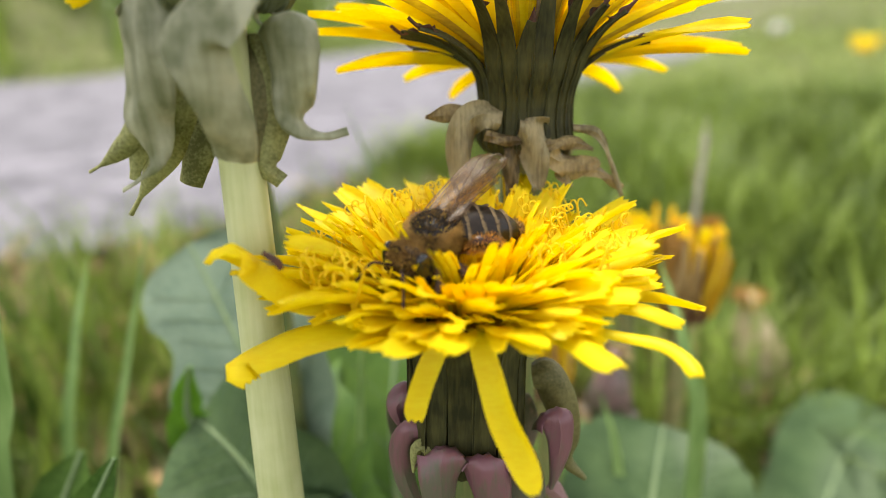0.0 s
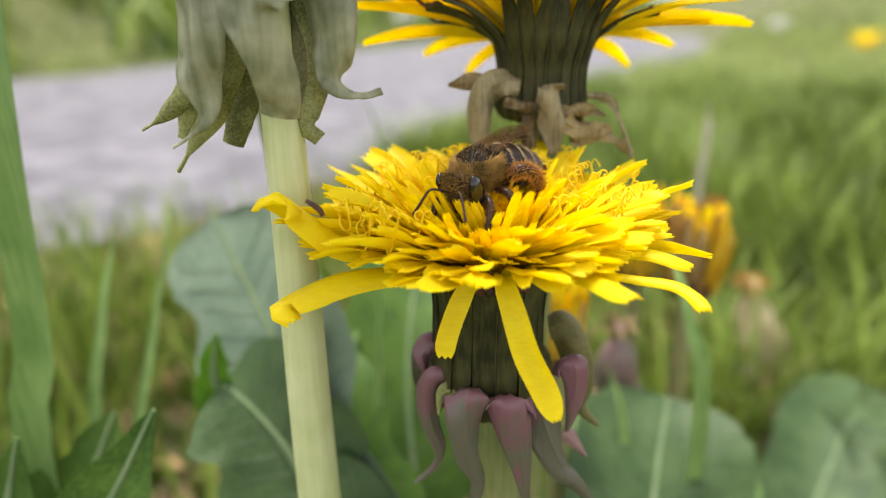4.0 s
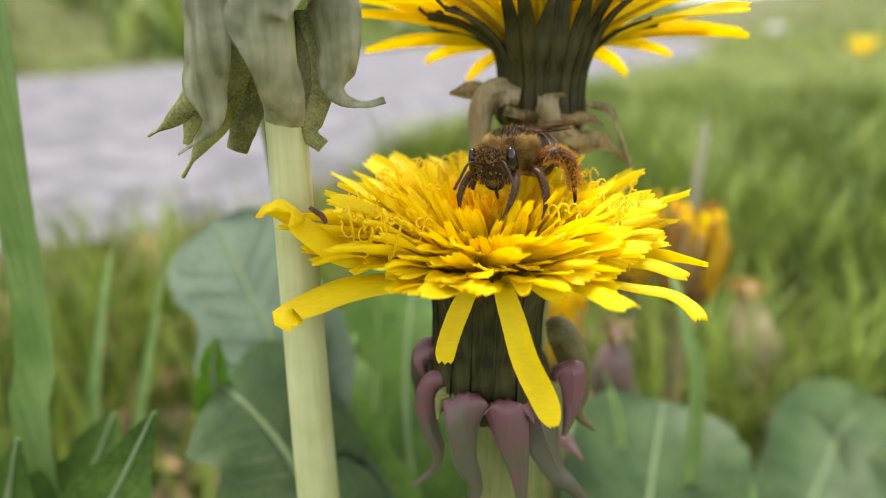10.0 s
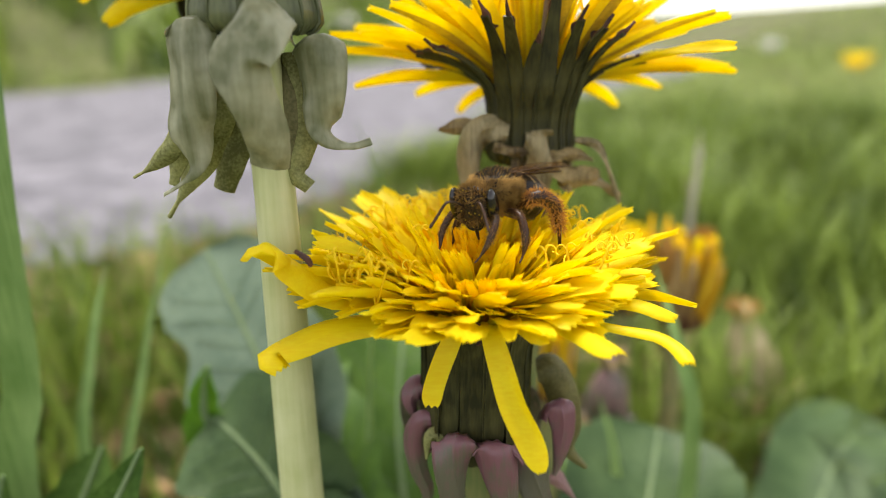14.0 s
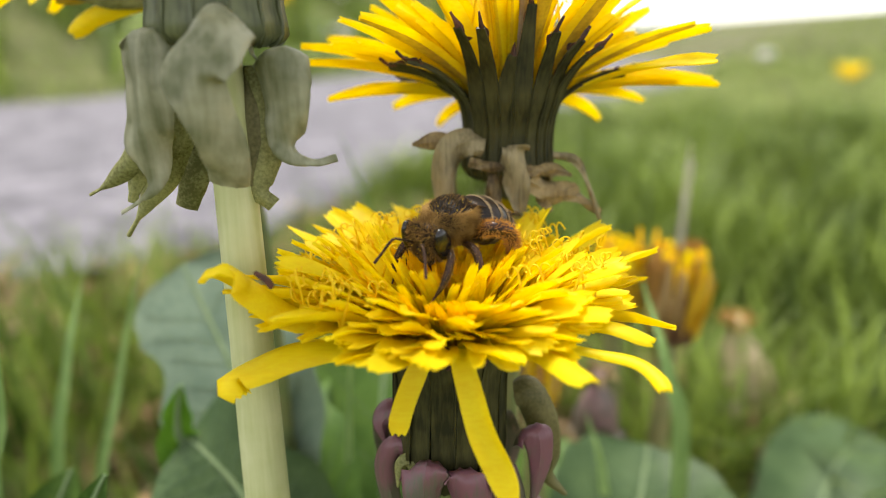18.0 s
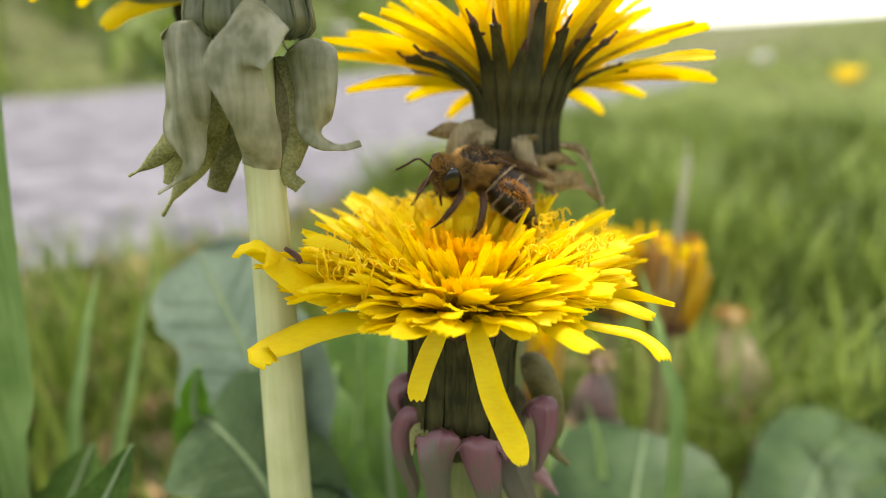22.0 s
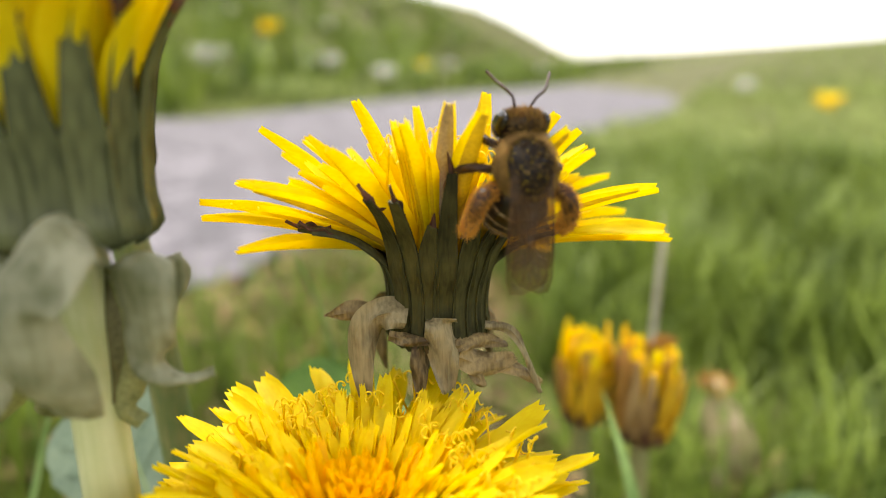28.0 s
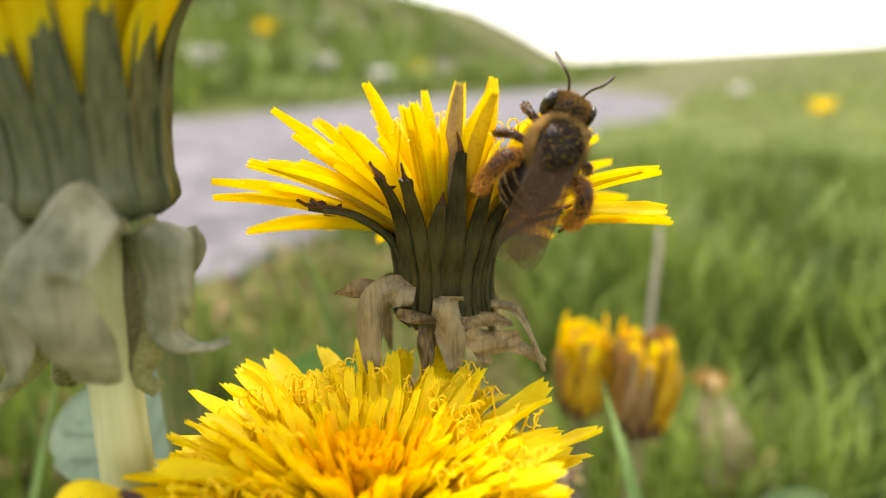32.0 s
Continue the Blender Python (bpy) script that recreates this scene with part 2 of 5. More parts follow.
def spline(ctrl, n):
    """A smooth line of n + 1 points through the given ones."""
    c = [Vector(p) for p in ctrl]
    c = [2 * c[0] - c[1], *c, 2 * c[-1] - c[-2]]
    out = []
    for i in range(n + 1):
        s = i / n * (len(c) - 3)
        k = min(int(s), len(c) - 4)
        u = s - k
        a, b, d, e = c[k:k + 4]
        out.append(0.5 * ((2 * b) + (d - a) * u + (2 * a - 5 * b + 4 * d - e) * u * u + (3 * b - a - 3 * d + e) * u ** 3))
    return out


def frames(pts, up):
    """Tangent, side and normal at each point of a line."""
    out, n = [], len(pts)
    last = None
    for i, p in enumerate(pts):
        t = (pts[min(i + 1, n - 1)] - pts[max(i - 1, 0)]).normalized()
        side = t.cross(Vector(up))
        if side.length < 0.15:
            side = last if last else t.orthogonal()
        side = (side - t * side.dot(t)).normalized()
        if last and side.dot(last) < 0:
            side = -side
        last = side
        out.append((t, side, side.cross(t)))
    return out


def ribbon(ctrl, width, up=(0, 0, 1), n=9, across=4, thick=0.02, cup=0.0, rib=0.0, teeth=0.0, twist=0.0, wave=0.0, seed=0):
    """A strip with thickness along a line. width(s): its breadth; cup lifts the edges, rib grooves it, teeth notch its end."""
    rng = random.Random(seed)
    pts = spline(ctrl, n)
    fr = frames(pts, up)
    phase = rng.uniform(0, 6.28)
    verts, faces, m = [], [], across + 1
    for i, (p, (t, side, nrm)) in enumerate(zip(pts, fr)):
        s = i / n
        a = twist * s
        sd = side * math.cos(a) + nrm * math.sin(a)
        nm = nrm * math.cos(a) - side * math.sin(a)
        w = width(s)
        for face in (1, -1):
            for j in range(m):
                u = 2 * j / across - 1
                lift = cup * w * u * u + rib * w * math.cos(u * math.pi * across / 2) * 0.5
                lift += wave * w * math.sin(phase + 9 * s + 2.2 * u) * abs(u)
                q = p + sd * (u * w / 2) + nm * (lift + face * thick / 2 * (1 - 0.7 * abs(u)))
                if teeth and i == n:
                    q = q - t * (teeth * (0.2 + (j % 2)) * rng.uniform(0.5, 1.0))
                verts.append(tuple(q))
    for i in range(n):
        a, b = i * 2 * m, (i + 1) * 2 * m
        for j in range(across):
            faces.append((a + j, a + j + 1, b + j + 1, b + j))
            faces.append((a + m + j + 1, a + m + j, b + m + j, b + m + j + 1))
        faces.append((a + m, a, b, b + m))
        faces.append((a + across, a + m + across, b + m + across, b + across))
    for base, flip in ((0, False), (n * 2 * m, True)):
        for j in range(across):
            f = (base + j, base + m + j, base + m + j + 1, base + j + 1)
            faces.append(f[::-1] if flip else f)
    return verts, faces


def tube(ctrl, radius, n=10, sides=8, up=(0.3, 1, 0.2), lump=0.0, seed=0):
    rng = random.Random(seed)
    pts = spline(ctrl, n)
    fr = frames(pts, up)
    verts, faces = [], []
    for i, (p, (t, side, nrm)) in enumerate(zip(pts, fr)):
        r = radius(i / n)
        for j in range(sides):
            a = 2 * math.pi * j / sides
            k = r * (1 + lump * rng.uniform(-1, 1))
            verts.append(tuple(p + side * (math.cos(a) * k) + nrm * (math.sin(a) * k)))
    for i in range(n):
        for j in range(sides):
            a, b = i * sides + j, i * sides + (j + 1) % sides
            faces.append((a, b, b + sides, a + sides))
    faces.append(tuple(range(sides))[::-1])
    faces.append(tuple(range(n * sides, (n + 1) * sides)))
    return verts, faces


def lathe(profile, sides=28, groove=0.0, count=13):
    """A turned body from (radius, height) pairs."""
    verts, faces = [], []
    for r, z in profile:
        for j in range(sides):
            a = 2 * math.pi * j / sides
            k = r * (1 - groove * (0.5 + 0.5 * math.cos(count * a)))
            verts.append((k * math.cos(a), k * math.sin(a), z))
    for i in range(len(profile) - 1):
        for j in range(sides):
            a, b = i * sides + j, i * sides + (j + 1) % sides
            faces.append((a, b, b + sides, a + sides))
    faces.append(tuple(range(sides))[::-1])
    faces.append(tuple(range((len(profile) - 1) * sides, len(profile) * sides)))
    return verts, faces


def ball(cx, cy, cz, rx, ry, rz, rows=10, sides=14, start=0.0, end=1.0):
    verts, faces = [], []
    for i in range(rows + 1):
        b = math.pi * (start + (end - start) * i / rows)
        for j in range(sides):
            a = 2 * math.pi * j / sides
            verts.append((cx + rx * math.cos(b), cy + ry * math.sin(b) * math.cos(a), cz + rz * math.sin(b) * math.sin(a)))
    for i in range(rows):
        for j in range(sides):
            a, c = i * sides + j, i * sides + (j + 1) % sides
            faces.append((a, a + sides, c + sides, c))
    return verts, faces


def joined(pieces):
    verts, faces = [], []
    for v, f in pieces:
        k = len(verts)
        verts += v
        faces += [tuple(i + k for i in q) for q in f]
    return verts, faces


def turned(r, z, az):
    """The pose of a piece that starts at that radius, height and bearing on its flower."""
    return pose(r * math.cos(az) * CM, r * math.sin(az) * CM, z * CM, 0, 0, math.degrees(az))


def arc(length, e0, e1, side=0.0, n=5):
    """A line in the x-z plane that leaves at e0 degrees and ends at e1."""
    out, x, z = [Vector((0, 0, 0))], 0.0, 0.0
    for i in range(n):
        a = radians(e0 + (e1 - e0) * ((i + 0.5) / n) ** 0.9)
        x += length / n * math.cos(a)
        z += length / n * math.sin(a)
        out.append(Vector((x, side * ((i + 1) / n) ** 2, z)))
    return out


def strap(w, base=0.45):
    """The breadth of a ray floret: narrow foot, parallel sides, blunt end."""
    return lambda s: w * (base + (1 - base) * min(1, s / 0.4) ** 0.8) * (1 - 0.42 * max(0, (s - 0.78) / 0.22) ** 2)


def spear(w, foot=0.8, peak=0.35, tip=0.08):
    return lambda s: w * (foot + (1 - foot) * s / peak if s < peak else 1 - (1 - tip) * ((s - peak) / (1 - peak)) ** 1.6)


# ---- ground, path and bank ----
NEAR_EDGE = [(-260, 8), (-90, 16), (-45, 27), (-27, 34), (-15, 42), (-7, 58), (2, 82), (34, 141), (91, 223), (190, 420), (330, 640), (560, 900)]
FAR_EDGE = [(-600, 60), (-200, 100), (-98, 141), (-80, 180), (-60, 200), (-11, 320), (90, 520), (226, 740), (380, 900), (560, 1050)]


def edge_x(edge, y):
    for (x0, y0), (x1, y1) in zip(edge, edge[1:]):
        if y0 <= y <= y1:
            return x0 + (x1 - x0) * (y - y0) / (y1 - y0)
    return edge[0][0] if y < edge[0][1] else edge[-1][0]


def height(x, y):
    """The lie of the land in centimetres: a bank beyond the path, a gentle rise beside it."""
    far = edge_x(FAR_EDGE, y) - x if y > 60 else (x * -1 - 600)
    far -= 0.2 * max(0, y - 150)
    z = 0.0
    if y > 60 and far > 0:
        k = min(far / 260, 1.0)
        z += (60 + 130 * min(1, far / 700)) * k * k * (3 - 2 * k) * min(1, y / 150)
    if x > 90 and y > 60:
        z += min((x - 90) * 0.03, 60) * min(1, (y - 60) / 200)
    if x > 150 and y > 200:
        z += min((x - 150) * 0.07, 90) * min(1, (y - 200) / 300)
    if y > 1100:
        z -= min((y - 1100) * 0.01, 20)
    return z


def ground_sheet():
    xs = sorted({*range(-100, 101, 5), *range(-400, 401, 25), *range(-1500, 1501, 125), *range(-30000, 30001, 6000)})
    ys = sorted({*range(-60, 121, 5), *range(-300, 501, 25), *range(-1000, 2001, 125), *range(-30000, 30001, 6000)})
    verts, faces = [], []
    for y in ys:
        for x in xs:
            z = height(x, y) if abs(x) < 3000 and abs(y) < 3000 else (height(max(-1500, min(1500, x)), max(-1000, min(2000, y))))
            bump = 0.5 * noise.noise(Vector((x * 0.13, y * 0.13, 0))) + 0.2 * noise.noise(Vector((x * 0.5, y * 0.5, 3)))
            verts.append((x, y, z + bump - 0.5))
    w = len(xs)
    for j in range(len(ys) - 1):
        for i in range(w - 1):
            a = j * w + i
            faces.append((a, a + 1, a + w + 1, a + w))
    return mesh("ground", verts, faces, TURF)


tagged(new("ground", ground_sheet()), "grassy ground of soil, moss and short turf", "ground", kind="structure")


def path_sheet():
    """The tarmac path, a slab with a worn edge."""
    n = 60
    a = spline([(x, y, 0) for x, y in NEAR_EDGE], n)
    b = spline([(x, y, 0) for x, y in FAR_EDGE], n)
    rng = random.Random(4)
    verts, faces, m = [], [], 9
    for i in range(n + 1):
        for j in range(m):
            u = j / (m - 1)
            p = a[i].lerp(b[i], u)
            ragged = rng.uniform(-1.2, 1.2) if j in (0, m - 1) else 0
            z = 0.9 if 0 < j < m - 1 else 0.2
            verts.append((p.x + ragged, p.y + ragged * 0.5, z + 0.8 * math.sin(math.pi * u)))
    for i in range(n):
        for j in range(m - 1):
            k = i * m + j
            faces.append((k, k + 1, k + m + 1, k + m))
    return mesh("path", verts, faces, TARMAC)


tagged(new("path", path_sheet()), "grey worn tarmac footpath curving through grass", "path", kind="structure")


def on_path(x, y):
    if y < 9:
        return False
    return edge_x(FAR_EDGE, y) - 3 < x < edge_x(NEAR_EDGE, y) + 2 if y > 60 else -260 < x < edge_x(NEAR_EDGE, y) + 1


def grass_patch(name, label, count, place, size, material, seed, kind="stuff", lean=0.5, broad=0.3):
    """Many blades in one mesh: three-sided tapering straps that bend outward."""
    rng = random.Random(seed)
    verts, faces = [], []
    for _ in range(count):
        x, y = place(rng)
        if on_path(x, y):
            continue
        tuft = noise.noise(Vector((x * 0.11, y * 0.11, seed)))
        if tuft < -0.12 and rng.random() < 0.6:
            continue
        h = size(rng, x, y) * (1.0 + 0.7 * tuft)
        az, d = rng.uniform(0, 6.283), rng.uniform(0.1, lean) * h
        w = broad * rng.uniform(0.5, 1.2)
        sx, sy = -math.sin(az) * w / 2, math.cos(az) * w / 2
        z = height(x, y) - 0.4
        k = len(verts)
        for s, b in ((0, 1.0), (0.4, 0.9), (0.75, 0.6)):
            px, py, pz = x + math.cos(az) * d * s * s, y + math.sin(az) * d * s * s, z + h * s * (1 - 0.15 * s)
            fold = 0.25 * w
            verts += [(px - sx * b, py - sy * b, pz), (px + math.cos(az) * fold * b, py + math.sin(az) * fold * b, pz), (px + sx * b, py + sy * b, pz)]
        verts.append((x + math.cos(az) * d, y + math.sin(az) * d, z + h * 0.85))
        for i in (0, 3):
            faces += [(k + i, k + i + 1, k + i + 4, k + i + 3), (k + i + 1, k + i + 2, k + i + 5, k + i + 4)]
        faces += [(k + 6, k + 7, k + 9), (k + 7, k + 8, k + 9)]
    me = mesh(name, verts, faces, material)
    return tagged(new(name, me), label, "grass", kind=kind)


def near_spot(rng):
    """Spots of turf round the dandelions, outside the ring where single blades stand."""
    while True:
        x, y = rng.uniform(-45, 75), rng.uniform(9, 90)
        if y > 13 and abs(x) < 0.95 * y + 8 and (x > 5 or rng.random() < 0.3 or y > 55):
            return x, y


def mid_spot(rng):
    y = 60 + 300 * rng.random() ** 1.4
    return rng.uniform(-1.0, 1.0) * (y + 30), y


def bank_spot(rng):
    """Spots in clumps on the bank beyond the path."""
    while True:
        y = rng.uniform(150, 900)
        x = edge_x(FAR_EDGE, y) - rng.uniform(15, 420)
        if noise.noise(Vector((x * 0.02, y * 0.02, 5))) > -0.05:
            return x, y


def far_spot(rng):
    y = 250 + 1000 * rng.random() ** 1.3
    return rng.uniform(-1.1, 1.1) * y, y


grass_patch("grass", "fresh green short grass round the dandelions", 34000, near_spot, lambda r, x, y: r.uniform(1.5, 5.0) + (2.6 if x > 6 else 0), GRASS_DEEP, 1, broad=0.2, lean=0.8)
grass_patch("grass", "short olive-green meadow grass along the path", 46000, mid_spot, lambda r, x, y: r.uniform(2, 5.5), GRASS_PALE_HAZED, 2, broad=0.4, lean=0.9)
grass_patch("grass", "distant meadow grass on the bank, paled as by haze", 22000, far_spot, lambda r, x, y: r.uniform(3, 8) * (1.8 if x < 0 else 1), GRASS_PALE_HAZED, 3, broad=1.4)
grass_patch("weeds", "tall leafy green weeds on the bank", 5200, bank_spot, lambda r, x, y: r.uniform(8, 34), GRASS, 8, broad=3.2, lean=0.9)
grass_patch("dry_grass", "dry straw-coloured dead grass on the soil", 3800, lambda r: (r.uniform(-40, 12), r.uniform(7, 60)), lambda r, x, y: r.uniform(0.5, 1.6), STRAW, 5, lean=2.0, broad=0.14)
grass_patch("leaf_litter", "brown dead leaf scraps lying on the soil", 2600, lambda r: (r.uniform(-34, 14), r.uniform(8, 50)), lambda r, x, y: r.uniform(0.5, 1.6), LITTER, 6, lean=2.6, broad=1.0)
grass_patch("grass", "thin upright grass blades growing between dead leaves", 520, lambda r: (r.uniform(-18, -1.5), r.uniform(9.5, 28)), lambda r, x, y: r.uniform(3, 9), GRASS, 7, lean=0.5, broad=0.22)


# ---- dandelions ----
def petals(flower, rings, seed, gap=None, tilt=None, shape=None, teeth=0.035):
    """Ray florets ring by ring: count, start radius, height, first and last elevation, length, breadth, material."""
    rng = random.Random(seed)
    for count, r0, z0, e0, e1, length, w, m, spread in rings:
        kinds = []
        for k in range(9):
            line = arc(length * rng.uniform(0.72, 1.1), e0 + rng.uniform(-1, 1) * spread, e1 + rng.uniform(-1, 1) * spread, rng.uniform(-0.16, 0.16) * length)
            v, f = ribbon(line, strap(w * rng.uniform(0.8, 1.12)), n=9, across=4, thick=0.022, cup=rng.uniform(0.05, 0.3), rib=0.05, teeth=teeth, twist=rng.uniform(-0.8, 0.8), wave=0.14, seed=k)
            kinds.append(mesh("petal", v, f, m))
        for i in range(count):
            az = 2 * math.pi * (i + rng.uniform(-0.38, 0.38)) / count
            if gap and gap(az, e1):
                continue
            at = turned(r0 * rng.uniform(0.85, 1.1), z0, az)
            if shape:
                longer, lift = shape(az, e1)
                at = at @ pose(0, 0, 0, 0, -lift) @ Matrix.Diagonal((longer, 1, longer, 1))
            part("petal", kinds[rng.randrange(9)], flower, at=tilt @ at if tilt else at)


def floret(line, w, backing, twist, seed):
    """A channelled ray floret whose underside carries a broad dull stripe (backing 1 or 2) or a faint one (0) that also
    paints shading.
    """
    across, n = 8, 10
    v, f = ribbon(line, lambda s: w * 1.05 * (0.55 + 0.45 * min(1, s / 0.35)) * (1 - 0.55 * max(0, (s - 0.68) / 0.32) ** 1.5), n=n, across=across, thick=0.024, cup=0.62, rib=0.04, teeth=0.03, twist=twist, wave=0.06, seed=seed)
    me = mesh("petal", v, f, PETAL)
    me.materials.append((PETAL_SHADE, PETAL_BACK, PETAL_GREY)[backing])
    lo, hi = (3, 5) if backing == 0 else (1, 7)
    for i in range(n):
        for j in range(lo, hi):
            me.polygons[i * (2 * across + 2) + 2 * j + 1].material_index = 1
    return me


def styles(flower, count, r_min, r_max, z0, length, seed, tilt=None):
    """Thin stigmas whose two ends curl back."""
    rng = random.Random(seed)
    kinds = []
    for k in range(5):
        h, c = length * rng.uniform(0.8, 1.25), 0.034 * rng.uniform(0.8, 1.4)
        pieces = [tube([(0, 0, 0), (0.02, 0, h * 0.5), (0.03, 0, h)], lambda s: 0.010, n=4, sides=5)]
        for sign in (1, -1):
            curl = [(0.03, 0, h)]
            for q in range(1, 7):
                a = q / 6 * 1.7 * math.pi
                curl.append((0.03 + sign * c * (1 - math.cos(a)) * 0.9, 0.012 * q * sign, h + c * math.sin(a) + 0.02))
            pieces.append(tube(curl, lambda s: 0.0068, n=12, sides=5))
        v, f = joined(pieces)
        kinds.append(mesh("style", v, f, STYLE))
    for i in range(count):
        r, az = r_min + (r_max - r_min) * math.sqrt(rng.random()), rng.uniform(0, 6.283)
        tip = rng.uniform(10, 30) * r / r_max
        if r * math.sin(az) < -0.5 * r_max:
            continue
        at = turned(r, z0, az)
        part("style", kinds[rng.randrange(5)], flower, at=(tilt @ at if tilt else at) @ pose(0, 0, 0, rng.uniform(-12, 12), tip, rng.uniform(0, 180)))


def calyx(flower, profile, count, splay, w, material, tip_material, seed, tips=True, slim=False, narrow=False):
    """The cup of upright bracts, each one a strip that hugs the profile and leans out at the top."""
    rng = random.Random(seed)
    core = [(r * 0.93, z) for r, z in profile]
    part("receptacle", mesh("receptacle", *lathe(core, 26, 0.05, count), material), flower)
    top_r, top_z = profile[-1]
    for i in range(count):
        az = 2 * math.pi * (i + rng.uniform(-0.15, 0.15)) / count
        if isinstance(splay, list):
            az, e, reach = radians(splay[i][0]), splay[i][1], splay[i][2]
        else:
            e, reach = splay(rng, az)
        line = [Vector((r + 0.01, 0, z)) for r, z in profile]
        end = line[-1]
        bend = arc(reach, min(84, e + 42), e - 6, rng.uniform(-0.08, 0.08), 4)
        line += [end + p for p in bend[1:]]
        outline = spear(w * rng.uniform(0.9, 1.1), 0.85, 0.45, 0.3 if slim else 0.25)
        if slim:
            outline = lambda s, w=w: w * (1 if s < 0.6 else 1 - 0.55 * ((s - 0.6) / 0.4) ** 1.1)
        if narrow:
            outline = lambda s, w=w: w * (1 if s < 0.45 else 1 - 0.7 * (s - 0.45) / 0.55)
        v, f = ribbon(line, outline, up=(-1, 0, 0.0), n=18, across=4, thick=0.05, cup=-0.12, rib=-0.05, seed=i)
        b = part("bract", mesh("bract", v, f, material), flower, at=pose(0, 0, 0, 0, 0, math.degrees(az)))
        if tips:
            last = spline(line, 18)[-3:]
            curl = Vector((0, rng.uniform(-0.06, 0.06), 0.05)) if slim else Vector((0, 0, 0))
            last = [*last, last[-1] + (last[-1] - last[0]) * 0.55 + curl]
            v, f = ribbon(last, spear(w * (0.54 if slim else 0.55), 1.0, 0.2, 0.1 if slim else 0.2), up=(-1, 0, 0.4), n=8, across=4, thick=0.03 if slim else 0.06, cup=0.2, wave=0.3, seed=i + 40)
            part("bract_tip", mesh("bract_tip", v, f, tip_material), b, "shrivelled dark bract tip")


def droops(flower, specs, material, seed, z0, r0, roll=-0.34):
    """Reflexed outer bracts: bearing, reach out, rise, drop, inward curl, breadth."""
    for i, (deg, out, rise, drop, curl, w, twist, m) in enumerate(specs):
        line = [(r0 * 0.8, 0, z0), (r0 + out * 0.5, 0, z0 + rise), (r0 + out, 0, z0 - drop * 0.18), (r0 + out * 0.95, 0, z0 - drop * 0.6), (r0 + out * 0.95 + curl, 0, z0 - drop)]
        v, f = ribbon(line, spear(w, 0.75, 0.3, 0.1), up=(1, 0, 0.6), n=18, across=8, thick=0.035, cup=roll, rib=0.03, twist=twist, wave=0.16, seed=seed + i)
        part("outer_bract", mesh("outer_bract", v, f, m or material), flower, at=pose(0, 0, 0, 0, 0, deg))


def free_strip(name, flower, pts, w, material, up=(0, 0, 1), label="", shape=None, **more):
    """A strip through points given from the eye, in the flower's own space."""
    o = flower.location / CM
    line = [(x - o.x, y - o.y, z + EYE - o.z) for x, y, z in pts]
    v, f = ribbon(line, (shape or strap)(w), up=up, **more)
    return part(name, mesh(name, v, f, material), flower, label)


# the open bloom on which the bee feeds
open_dandelion = thing("dandelion", 0.2, 4.15, 0, "fully open bright yellow dandelion on a stalk with purple reflexed bracts", "flower", "blooming dandelions")
part("stem", mesh("stem", *tube([(0.25, 0.2, -0.2), (0.3, 0.15, 5), (0.1, 0.05, 10.6)], lambda s: 0.26 - 0.06 * s, 12, 12), STEM_DARK), open_dandelion)
Z = EYE - 3.35
calyx(open_dandelion, [(0.35, Z), (0.42, Z + 0.2), (0.41, Z + 0.65), (0.41, Z + 1.0), (0.47, Z + 1.28)], 15, lambda r, az: (r.uniform(-12, 2), r.uniform(0.26, 0.44) * (0.4 if math.sin(az) < -0.7 else 1)), 0.22, BRACT, BRACT_TIP, 11)
